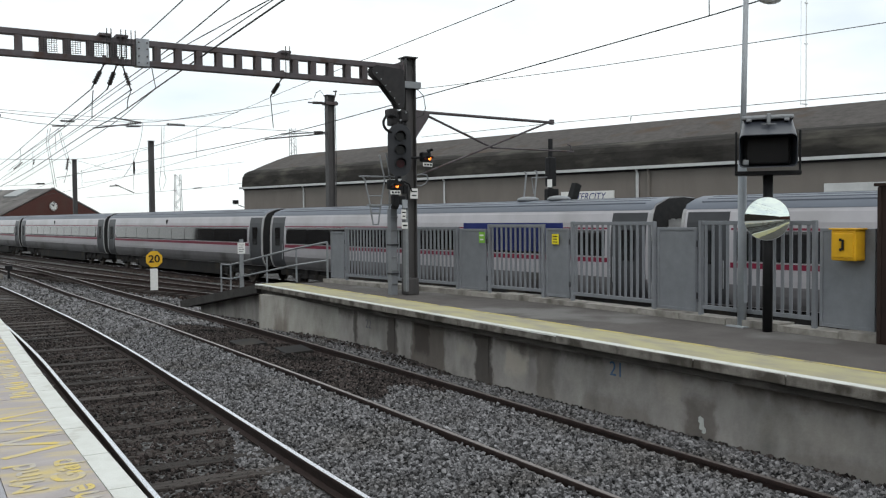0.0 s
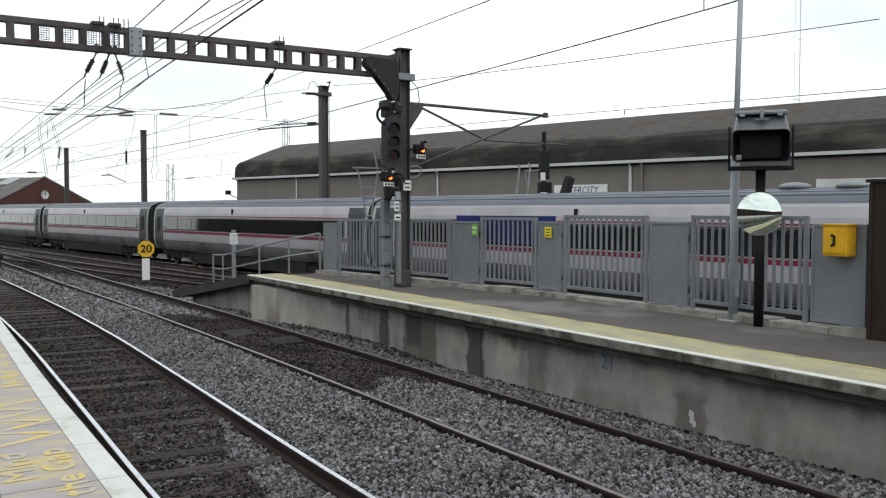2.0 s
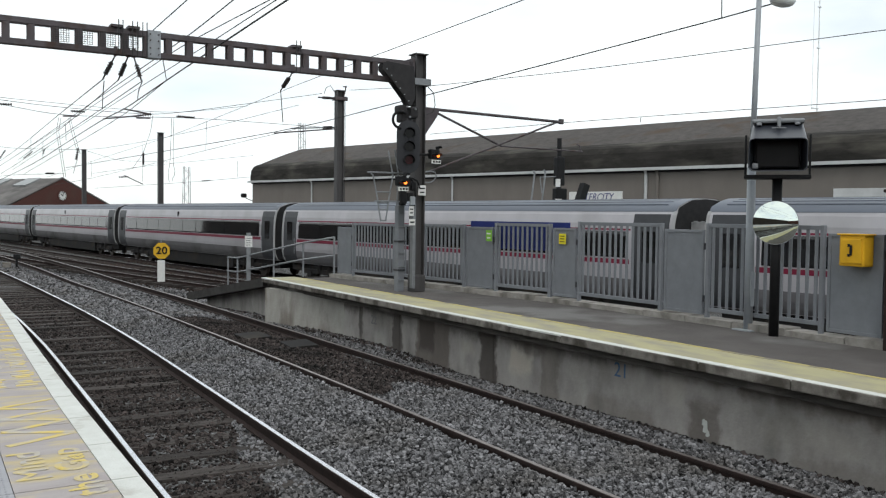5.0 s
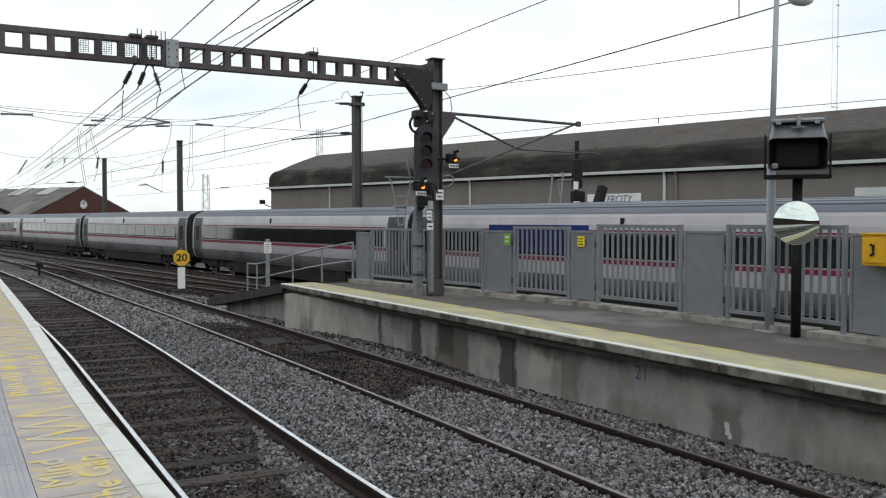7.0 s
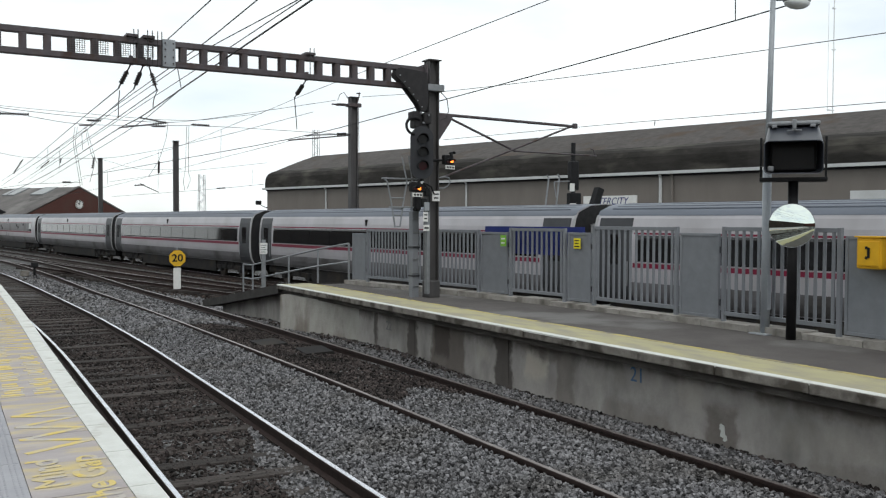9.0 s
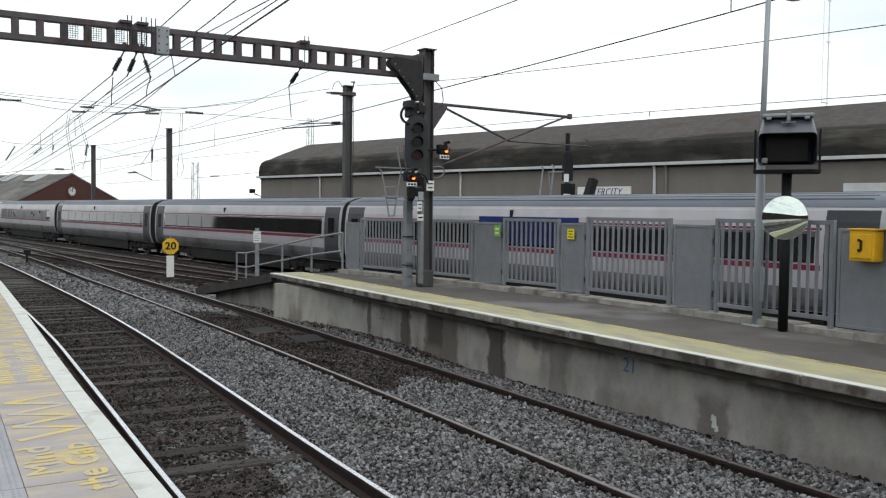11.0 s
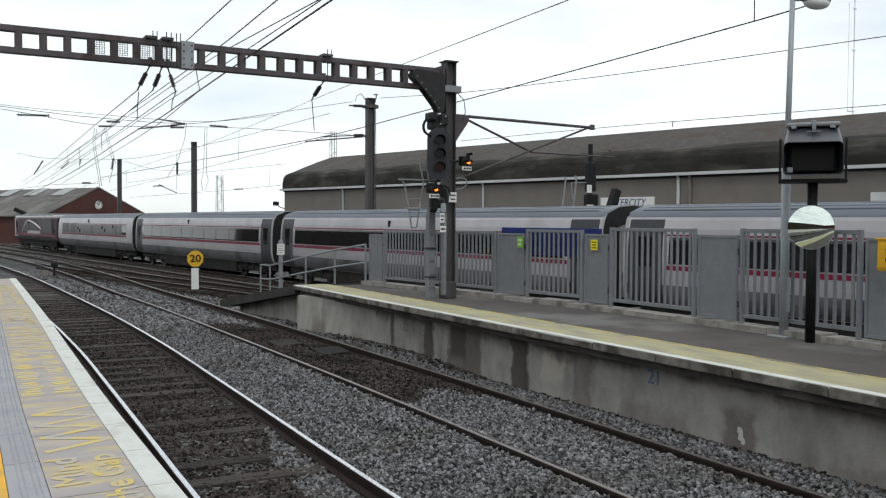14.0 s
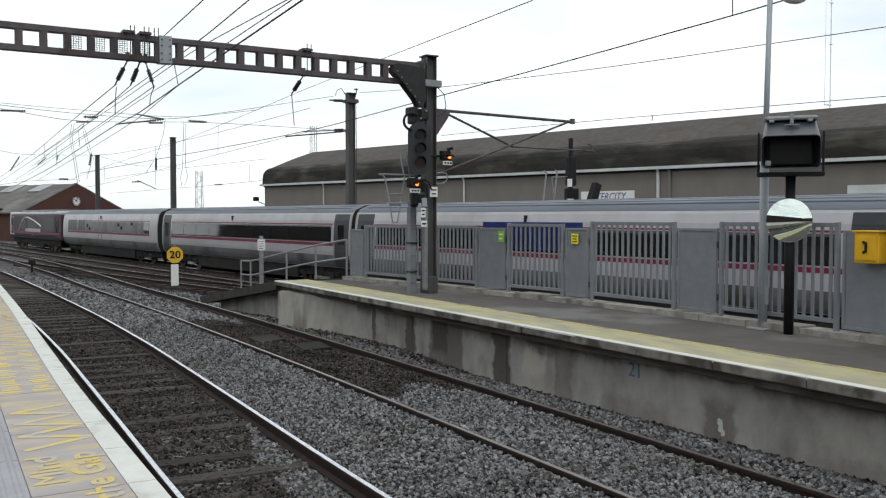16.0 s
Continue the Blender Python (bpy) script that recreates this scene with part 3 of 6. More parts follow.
# stencilled words and zigzag, repeated along the edge
def stencil(y):
    for word, off, dy in (("Mind", -0.55, 0.23), ("the Gap", -0.31, 0.0)):
        m = Matrix.Translation((edgeA(y) + off, y + dy, PLAT + 0.003)) @ Matrix.Rotation(radians(90), 4, "Z") @ Matrix.Diagonal((1.3, 1.0, 1, 1))
        for k, d in enumerate((-0.008, 0.008)):
            lettering("stencilled_words", word, 0.27, YTEXT, near, Matrix.Translation((d, 0.6 * d, 0.0006 * k)) @ m, 0.0002, "worn yellow stencilled words")
def faded_words(y0, y1):
    """Two rows of worn words that cannot be read: short strokes across each row."""
    rng2 = random.Random(int(y0 * 10))
    for off in (-0.56, -0.29):
        y = y0
        while y < y1:
            n = rng2.randint(3, 6)
            for k in range(n):
                w = 0.16 if rng2.random() < 0.7 else 0.22
                bm = bmesh.new(); strip(bm, edgeA, off - w / 2, off + w / 2 * rng2.uniform(0.6, 1), PLAT, PLAT + 0.0034, y, y + 0.075, 0.075)
                part("faded_stroke", bm, YTEXT, near)
                y += 0.12 if rng2.random() < 0.75 else 0.09
            y += 0.16
def zigzag(y0, y1, n):
    for k in range(n):
        a, b = y0 + (y1 - y0) * k / n, y0 + (y1 - y0) * (k + 1) / n
        o0, o1 = (-0.64, -0.18) if k % 2 == 0 else (-0.18, -0.64)
        zz = PLAT + 0.003 + 0.001 * (k % 2)
        p, q = Vector((edgeA(a) + o0, a, zz)), Vector((edgeA(b) + o1, b, zz))
        side = (q - p).cross(Vector((0, 0, 1))).normalized() * 0.032
        bm = bmesh.new()
        extrude(bm, [(-1, 0), (1, 0), (1, -0.002), (-1, -0.002)], [(p, side, (0, 0, 1)), (q, side, (0, 0, 1))])
        part("zigzag_stroke", bm, YTEXT, near)
for y in (5.82, 15.5):
    stencil(y)
    zigzag(y + 0.8, y + 2.33, 7)
    faded_words(y + 3.05, y + 5.9)
    zigzag(y + 6.1, y + 8.8, 13)

# ---- far platform ----
XE = 7.55
far = thing("far_platform", "concrete island platform with yellow strip and white edge", "platform", kind="structure")
Y0, Y1 = -15.0, 21.2
def fence_x(y):
    return glide(FENCE_LINE, y)
bm = bmesh.new()
box(bm, (7.95, Y0, -0.35), (8.6, 16.35, PLAT - 0.2)); part("retaining_wall", bm, STAINSHADEWALL, far, "stained concrete retaining wall")
# far panel, its shade carried by the wall material's colour
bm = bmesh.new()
box(bm, (7.952, 16.35, -0.35), (8.6, Y1 - 0.1, PLAT - 0.2)); part("retaining_wall", bm, STAINSHADEWALL, far, "brownish concrete retaining wall with its shade painted in")
bm = bmesh.new()
strip(bm, fence_x, -1.9, 0.5, -0.9, PLAT - 0.2, Y0, 20.6); part("platform_body", bm, WALLCON, far)
for y, w in ((16.38, 0.04), (14.78, 0.11), (11.7, 0.15), (20.9, 0.09)):                 # raised joint strips
    bm = bmesh.new(); box(bm, (7.935, y - w, -0.25), (7.96, y + w, PLAT - 0.2), bevel=0.008); part("wall_strip", bm, STAINSHADEWALL, far)
# corbel coloured dark to carry the shade beneath the coping's overhang
bm = bmesh.new(); box(bm, (7.7, Y0, PLAT - 0.22), (8.3, Y1 - 0.05, PLAT - 0.1), bevel=0.014); part("corbel", bm, CORBELSHADE, far, "dark corbel under the coping, shade put into its colour")
y = Y0
rng = random.Random(5)
while y < Y1 - 0.05:
    y2 = min(y + 1.22, Y1)
    bm = bmesh.new(); box(bm, (XE + rng.uniform(-.012, .012), y + 0.006, PLAT - 0.105), (8.3, y2 - 0.006, PLAT + rng.uniform(-.004, .004)), bevel=0.015)
    part("coping_slab", bm, COPING, far)
    y = y2
bm = bmesh.new(); box(bm, (XE + 0.01, Y0, PLAT - 0.02), (XE + 0.13, Y1 - 0.01, PLAT + 0.010), bevel=0.006); part("white_line", bm, WHITE, far, "white painted edge line")
bm = bmesh.new(); box(bm, (XE + 0.13, Y0, PLAT - 0.02), (XE + 0.88, Y1 - 0.01, PLAT + 0.007)); part("yellow_strip", bm, FADED, far, "faded yellow safety strip")
bm = bmesh.new(); box(bm, (XE + 0.83, Y0, PLAT - 0.02), (XE + 0.9, Y1 - 0.6, PLAT + 0.011)); part("yellow_line", bm, LINEYEL, far, "worn yellow inner line")
bm = bmesh.new()
rings = [[bm.verts.new((x, y, z)) for x, z in ((XE + 0.875, PLAT - 0.19), (fence_x(y) + 0.2, PLAT - 0.19), (fence_x(y) + 0.2, PLAT + 0.003), (XE + 0.875, PLAT + 0.003))] for y in np.linspace(Y0, 20.7, 60)]
for a, b in zip(rings, rings[1:]):
    for i in range(4):
        bm.faces.new((a[i], a[(i + 1) % 4], b[(i + 1) % 4], b[i]))
bm.faces.new(rings[0]); bm.faces.new(rings[-1][::-1])
bmesh.ops.recalc_face_normals(bm, faces=bm.faces)
part("asphalt", bm, ASPHALT, far, "grey asphalt surface with pale patches")
y = 5.2
while y < 20.6:                                                   # kerb stones under the fence
    y2 = min(y + 0.92, 20.7)
    bm = bmesh.new(); strip(bm, fence_x, -0.16, 0.2, PLAT - 0.05, PLAT + 0.1 + rng.uniform(-.018, .012), y + 0.006, y2 - 0.006, 0.3)
    part("kerb_stone", bm, KERB, far)
    y = y2
# painted numeral on the wall, and a pale patch of render
m = Matrix.Translation((7.945, 8.62, 0.52)) @ Matrix.Rotation(radians(-90), 4, "Z") @ Matrix.Rotation(radians(90), 4, "X")
lettering("painted_numeral", "21", 0.27, MARK, far, m, 0.002, "blue sprayed numeral 21")
m = Matrix.Translation((7.945, 15.75, 0.42)) @ Matrix.Rotation(radians(-90), 4, "Z") @ Matrix.Rotation(radians(90), 4, "X")
lettering("painted_numeral", "22", 0.25, MARKDULL, far, m, 0.002, "worn sprayed numeral 22")
for k, (y0, y1, z0, z1) in enumerate(((7.15, 7.22, 0.02, 0.17), (7.12, 7.18, -0.02, 0.06), (7.18, 7.24, 0.1, 0.18))):
    bm = bmesh.new(); extrude(bm, [(y0, z0 + 0.02), (y0 + 0.03, z0), (y1, z0 + 0.01), (y1 - 0.012, (z0 + z1) / 2), (y1 - 0.004, z1 - 0.02), (y1 - 0.03, z1), (y0 + 0.008, z1 - 0.012)], [((x, 0, 0), (0, 1, 0), (0, 0, 1)) for x in (7.94 + 0.002 * k, 7.955)])
    part("render_patch", bm, WHITE, far, "chipped white paint patch")
# ramp down from the platform end
bm = bmesh.new()
extrude(bm, [(0, PLAT - 0.22), (0, PLAT), (7.0, -0.02), (7.0, -0.2), (6.6, -0.2)], [((x, Y1, 0), (0, 1, 0), (0, 0, 1)) for x in (7.6, 9.7)])
part("end_ramp", bm, RAMP, far, "dark ramp at the platform end")
bm = bmesh.new()
extrude(bm, [(-0.1, -0.4), (-0.1, PLAT - 0.21), (0, PLAT - 0.21), (6.0, -0.1), (6.0, -0.4)], [((x, Y1, 0), (0, 1, 0), (0, 0, 1)) for x in (7.96, 9.6)])
part("ramp_wall", bm, STAINSHADEWALL, far)


# ---- fence along the back of the platform ----
def fence_frame(y0, y1):
    a, b = Vector((fence_x(y0), y0, 0)), Vector((fence_x(y1), y1, 0))
    d = b - a
    return Matrix.Translation(a) @ Matrix.Rotation(math.atan2(d.y, d.x), 4, "Z"), d.length


def railing_panel(y0, y1, z0=1.1, z1=2.43):
    m, ln = fence_frame(y0, y1)
    t = thing("railing_panel", "grey painted steel railing panel with vertical bars", "fence", m, group="platform fence")
    for x in (0.03, ln - 0.03):
        bm = bmesh.new(); box(bm, (x - 0.03, -0.03, PLAT + 0.08), (x + 0.03, 0.03, z1 + 0.005), bevel=0.006); part("post", bm, FENCE, t)
    for z in (z0 + 0.03, z1 - 0.03):
        bm = bmesh.new(); box(bm, (0.06, -0.02, z - 0.03), (ln - 0.06, 0.02, z + 0.03), bevel=0.005); part("rail", bm, FENCE, t)
    n = max(3, round((ln - 0.12) / 0.135))
    bm = bmesh.new(); box(bm, (-0.024, -0.009, z0 + 0.06), (0.024, 0.009, z1 - 0.06))
    me = mesh_of("bar", bm, FENCE)
    for k in range(n):
        ob = new("bar", me); ob.parent = t; ob.location = (0.06 + (k + 0.5) * (ln - 0.12) / n, 0, 0)


def sheet_panel(y0, y1, z0=1.04, z1=2.33):
    m, ln = fence_frame(y0, y1)
    t = thing("sheet_panel", "grey sheet steel gate panel in the railing", "fence", m, group="platform fence gates")
    bm = bmesh.new(); box(bm, (0.03, -0.012, z0 + 0.03), (ln - 0.03, 0.012, z1 - 0.03)); part("sheet", bm, FENCE, t)
    for lo, hi in (((0, -0.025, z0), (0.045, 0.025, z1)), ((ln - 0.045, -0.025, z0), (ln, 0.025, z1)), ((0.045, -0.025, z0), (ln - 0.045, 0.025, z0 + 0.045)), ((0.045, -0.025, z1 - 0.045), (ln - 0.045, 0.025, z1))):
        bm = bmesh.new(); box(bm, lo, hi, bevel=0.005); part("frame_bar", bm, FENCE, t)
    for z in (z0 + 0.25, z1 - 0.25):
        bm = bmesh.new(); tube(bm, (-0.02, 0.0, z - 0.05), (-0.02, 0.0, z + 0.05), 0.02, 8); part("hinge", bm, DARKGREY, t)


for y0, y1, top in ((7.47, 9.52, 2.44), (10.45, 12.5, 2.43), (13.23, 14.8, 2.38), (15.73, 17.15, 2.33), (17.2, 18.05, 2.31), (18.1, 19.9, 2.31)):
    railing_panel(y0, y1, 1.1, top)
for y0, y1, top in ((6.62, 7.41, 2.34), (9.58, 10.39, 2.34), (12.56, 13.17, 2.31), (14.86, 15.67, 2.29), (19.95, 20.55, 2.2)):
    sheet_panel(y0, y1, 1.04, top)


def facing(x, y, z, ang):
    """A frame whose local x runs to the right and local y up on a board that faces the near platform."""
    return Matrix.Translation((x, y, z)) @ Matrix.Rotation(radians(ang), 4, "Z") @ Matrix.Rotation(radians(90), 4, "X")


def plate(name, m, w, h, material, label, category, bars=0, ink=BLACK, group=""):
    t = thing(name, label, category, m, group)
    bm = bmesh.new(); box(bm, (-w / 2, -h / 2, -0.006), (w / 2, h / 2, 0.006), bevel=0.003); part("board", bm, material, t)
    for k in range(bars):
        bm = bmesh.new(); wd = w * (0.36 - 0.07 * (k % 2)); z = h * (0.5 - (k + 0.8) / (bars + 0.6))
        box(bm, (-wd, z - h * 0.13 / bars, 0.006), (wd, z + h * 0.13 / bars, 0.009)); part("text_bar", bm, ink, t)
    return t


plate("yellow_notice", facing(10.36, 12.87, 2.11, -90), 0.19, 0.19, SIGNYEL, "small yellow notice on a sheet steel panel", "notice", 3)
plate("green_notice", facing(10.06, 14.84, 2.12, -84), 0.17, 0.22, SIGNGRN, "small green sign fixed to a fence post", "notice", 2, SIGNWHITE)
t = thing("blue_board", "long blue board behind the railing", "board")
bm = bmesh.new()
p0, p1 = Vector((10.6, 12.95, 0)), Vector((10.22, 15.75, 0))
d = p1 - p0
box(bm, (0, -0.012, 1.86), (d.length, 0.012, 2.41), Matrix.Translation(p0) @ Matrix.Rotation(math.atan2(d.y, d.x), 4, "Z"), 0.004)
part("panel", bm, BLUE, t)
for k in (0.15, 0.85):
    bm = bmesh.new(); q = p0 + d * k + Vector((0.03, 0, 0)); box(bm, (q.x - 0.02, q.y - 0.02, PLAT - 0.2), (q.x + 0.02, q.y + 0.02, 2.38)); part("post", bm, FENCE, t)

# telephone on the last sheet panel
t = thing("platform_telephone", "yellow telephone box fixed to a sheet panel", "telephone")
bm = bmesh.new(); box(bm, (10.22, 6.75, 1.93), (10.43, 7.1, 2.33), bevel=0.025); part("cabinet", bm, PHONEYEL, t)
bm = bmesh.new(); box(bm, (10.205, 6.78, 1.97), (10.225, 7.07, 2.28), bevel=0.01); part("door", bm, PHONEYEL, t)
bm = bmesh.new(); box(bm, (10.185, 6.9, 2.07), (10.2, 6.93, 2.2), bevel=0.005)
box(bm, (10.185, 6.93, 2.18), (10.2, 6.96, 2.215), bevel=0.005); box(bm, (10.185, 6.93, 2.055), (10.2, 6.96, 2.09), bevel=0.005); part("handset_symbol", bm, BLACK, t, "black handset symbol")
bm = bmesh.new(); box(bm, (10.2, 6.73, 2.325), (10.44, 7.12, 2.345), bevel=0.006); part("lid", bm, PHONEYEL, t)

# brown timber hoarding post at the platform's open side
t = thing("timber_screen", "dark brown timber screen standing on the platform", "screen")
bm = bmesh.new(); box(bm, (10.28, 4.3, PLAT), (10.75, 6.5, 2.86), bevel=0.01); part("panel", bm, BROWN, t)
for y in (4.35, 5.4, 6.47):
    bm = bmesh.new(); box(bm, (10.262, y - 0.025, PLAT + 0.003), (10.285, y + 0.025, 2.85), bevel=0.004); part("cover_strip", bm, BROWN, t)
bm = bmesh.new(); box(bm, (10.25, 4.26, 2.86), (10.78, 6.54, 2.9), bevel=0.008); part("cap", bm, BROWN, t)

# lamp post
t = thing("lamp_post", "tall grey steel lamp post on the platform", "lamp post", pose(10.36, 8.62, PLAT))
bm = bmesh.new(); tube(bm, (0, 0, 0), (0, 0, 2.35), 0.064, 16, 0.06); part("base_tube", bm, LAMPGREY, t, smooth=True)
bm = bmesh.new(); tube(bm, (0, 0, 2.35), (0.07, 0, 4.85), 0.042, 16, 0.036); part("shaft", bm, LAMPGREY, t, smooth=True)
bm = bmesh.new(); box(bm, (-0.16, -0.16, 0), (0.16, 0.16, 0.02), bevel=0.005); part("foot_plate", bm, LAMPGREY, t)
bm = bmesh.new(); box(bm, (-0.04, -0.07, 0.35), (0.04, -0.055, 0.85), bevel=0.007); part("door", bm, LAMPGREY, t)
bm = bmesh.new(); tube(bm, (0.05, 0, 4.76), (0.3, -0.03, 4.8), 0.035, 8); part("arm", bm, LAMPGREY, t)
bm = bmesh.new(); bmesh.ops.create_uvsphere(bm, u_segments=20, v_segments=10, radius=1, matrix=Matrix.Translation((0.5, -0.05, 4.8)) @ Matrix.Diagonal((0.26, 0.15, 0.085, 1))); part("lantern_hood", bm, LAMPGREY, t, smooth=True)
bm = bmesh.new(); bmesh.ops.create_uvsphere(bm, u_segments=20, v_segments=10, radius=1, matrix=Matrix.Translation((0.51, -0.05, 4.76)) @ Matrix.Diagonal((0.23, 0.14, 0.095, 1))); part("lens", bm, PALE, t, smooth=True)

# driver's monitor in a hood, on a black post that also carries a convex mirror
t = thing("monitor_post", "black post with hooded monitor and cradle", "monitor", pose(10.16, 8.02, PLAT, 0, 0, -51))
bm = bmesh.new(); tube(bm, (0, 0, 0), (0, 0, 2.15), 0.066, 20); part("post", bm, BLACK, t, smooth=True)
bm = bmesh.new(); box(bm, (-0.43, -0.2, 2.15), (0.42, 0.2, 2.2), bevel=0.012); part("tray", bm, BLACK, t)
for x in (-0.43, 0.39):
    bm = bmesh.new(); box(bm, (x, -0.03, 2.2), (x + 0.03, 0.03, 2.75), bevel=0.006); part("cradle_arm", bm, BLACK, t)
def rounded(x0, x1, z0, z1, rd):
    """A rectangle with round corners, anticlockwise."""
    return [(cx + rd * math.cos(a0 + k * math.pi / 8), cz + rd * math.sin(a0 + k * math.pi / 8)) for cx, cz, a0 in ((x1 - rd, z1 - rd, 0), (x0 + rd, z1 - rd, math.pi / 2), (x0 + rd, z0 + rd, math.pi), (x1 - rd, z0 + rd, 1.5 * math.pi)) for k in range(5)]
bm = bmesh.new()   # hood: a tapered shell with round corners, open to the front
rings = [[bm.verts.new((x, y, z)) for x, z in rounded(*o)] for y, o in ((-0.3, (-0.375, 0.365, 2.24, 2.68, 0.07)), (0.3, (-0.335, 0.325, 2.27, 2.95, 0.06)), (0.28, (-0.31, 0.3, 2.3, 2.92, 0.05)), (-0.297, (-0.366, 0.356, 2.249, 2.671, 0.065)))]
for ra, rb in zip(rings, rings[1:] + rings[:1]):
    for i in range(20):
        bm.faces.new((ra[i], ra[(i + 1) % 20], rb[(i + 1) % 20], rb[i]))
bm.faces.new(rings[1]); bm.faces.new(rings[2][::-1])
bmesh.ops.recalc_face_normals(bm, faces=bm.faces)
part("hood", bm, HOOD, t, "dark blue grey metal hood")
bm = bmesh.new(); box(bm, (-0.29, 0.1, 2.31), (0.28, 0.14, 2.68), bevel=0.02); part("screen", bm, SCREEN, t, "switched off dark screen")
bm = bmesh.new(); box(bm, (-0.33, -0.12, 2.285), (-0.25, -0.06, 2.36), bevel=0.015); part("corner_box", bm, GALV, t)
bm = bmesh.new(); box(bm, (-0.345, 0.14, 2.925), (0.335, 0.34, 2.985), bevel=0.028); part("top_cover", bm, GALV, t, "pale metal top cover")
for x in (-0.25, 0.24):
    bm = bmesh.new(); box(bm, (x - 0.035, 0.09, 2.89), (x + 0.035, 0.17, 2.93), bevel=0.012); part("catch", bm, GALV, t)
bm = bmesh.new(); box(bm, (-0.02, 0.02, 2.86), (0.03, 0.15, 2.995), bevel=0.012); part("clasp", bm, GALV, t)
bm = bmesh.new(); box(bm, (-0.09, -0.03, 2.835), (0.1, 0.0, 2.85), bevel=0.004); part("name_strip", bm, GALV, t)
t = thing("convex_mirror", "round convex mirror on a black post", "mirror", pose(10.09, 7.98, 2.47, 0, 0, -51))
bm = bmesh.new()
n, k = 40, 8
rings = [[bm.verts.new((0.29 * (j / k) * math.cos(2 * math.pi * i / n), -0.055 * (1 - (j / k) ** 2) - 0.02, 0.29 * (j / k) * math.sin(2 * math.pi * i / n))) for i in range(n)] for j in range(1, k + 1)]
c = bm.verts.new((0, -0.075, 0))
for i in range(n):
    bm.faces.new((c, rings[0][i], rings[0][(i + 1) % n]))
    for a, b in zip(rings, rings[1:]):
        bm.faces.new((a[i], b[i], b[(i + 1) % n], a[(i + 1) % n]))
bmesh.ops.recalc_face_normals(bm, faces=bm.faces)
part("mirror_glass", bm, MIRROR, t, smooth=True)
bm = bmesh.new(); tube(bm, (0, -0.02, 0), (0, 0.015, 0), 0.297, 40); part("back_shell", bm, GALV, t)
bm = bmesh.new(); box(bm, (-0.04, 0.015, -0.05), (0.04, 0.07, 0.05)); part("clamp", bm, BLACK, t)

# handrail of the ramp and its notice
t = thing("ramp_handrail", "grey tubular handrail beside the ramp", "handrail")
posts = [(29.3, 0.0, 1.03), (28.3, 0.05, 1.05), (24.96, 0.43, 1.46), (22.7, 0.73, 1.73), (20.65, 0.9, 1.93)]
for y, z0, z1 in posts:
    bm = bmesh.new(); tube(bm, (9.28, y, z0), (9.28, y, z1), 0.03, 8); part("post", bm, GALV, t)
for dz in (0.0, -0.46):
    bm = bmesh.new(); polytube(bm, [(9.28, y, z1 + dz) for y, z0, z1 in posts], 0.026, 8); part("rail", bm, GALV, t)
t = thing("ramp_notice", "white notice on a grey post beside the ramp", "notice")
bm = bmesh.new(); box(bm, (9.18, 27.06, 0.1), (9.3, 27.14, 1.9), bevel=0.01); part("post", bm, GALV, t)
bm = bmesh.new(); box(bm, (9.1, 27.03, 1.45), (9.34, 27.05, 1.8)); part("board", bm, SIGNWHITE, t)
for k in range(4):
    bm = bmesh.new(); box(bm, (9.13, 27.024, 1.72 - 0.07 * k), (9.31 - 0.04 * (k % 2), 27.03, 1.735 - 0.07 * k)); part("text_bar", bm, DARKGREY, t)

# speed restriction sign
t = thing("speed_sign", "yellow octagonal sign with black 20 on a white post", "sign", pose(8.44, 34.9, -0.17))
bm = bmesh.new(); tube(bm, (0, 0, 1.2), (0, 0.02, 1.2), 0.33, 8)
bmesh.ops.rotate(bm, verts=bm.verts, cent=(0, 0, 1.2), matrix=Matrix.Rotation(radians(22.5), 3, "Y")); part("board", bm, SPEEDYEL, t)
bm = bmesh.new(); tube(bm, (0, 0.012, 1.2), (0, 0.03, 1.2), 0.345, 8)
bmesh.ops.rotate(bm, verts=bm.verts, cent=(0, 0, 1.2), matrix=Matrix.Rotation(radians(22.5), 3, "Y")); part("rim", bm, BLACK, t)
lettering("numeral", "20", 0.4, BLACK, t, Matrix.Translation((0, -0.012, 1.2)) @ Matrix.Rotation(radians(90), 4, "X") @ Matrix.Diagonal((1.1, 1, 1, 1)), 0.004, "", 0.007)
bm = bmesh.new(); box(bm, (-0.14, 0.03, 0), (0.14, 0.1, 0.83), bevel=0.015); part("post", bm, SIGNWHITE, t, "white painted flat post")
bm = bmesh.new(); tube(bm, (0, 0.06, 0.8), (0, 0.06, 1.62), 0.03, 8); part("upper_tube", bm, GALV, t)

# ground items beside the lines
t = thing("ground_signal", "small black ground signal with pale box", "signal", pose(4.35, 46.5, -0.17))
bm = bmesh.new(); box(bm, (0.1, -0.06, 0), (0.2, 0.06, 0.4)); part("stem", bm, BLACK, t)
bm = bmesh.new(); box(bm, (0.0, -0.1, 0.4), (0.32, 0.1, 0.62), bevel=0.03); part("head", bm, BLACK, t)
bm = bmesh.new(); box(bm, (-0.45, -0.15, 0), (-0.1, 0.2, 0.24), bevel=0.02); part("junction_box", bm, COPING, t, "pale concrete box")
for x, y, a in ((6.2, 17.9, 4), (6.62, 16.4, -3)):
    bm = bmesh.new(); box(bm, (-0.28, -0.36, -0.04), (0.28, 0.36, 0.02), pose(x, y, -0.05, 2, -2, a), 0.012)
    solid("track_cover_plate", bm, SKIRT, "dark flat cover plate between the rails", "cover plate", group="track cover plates")


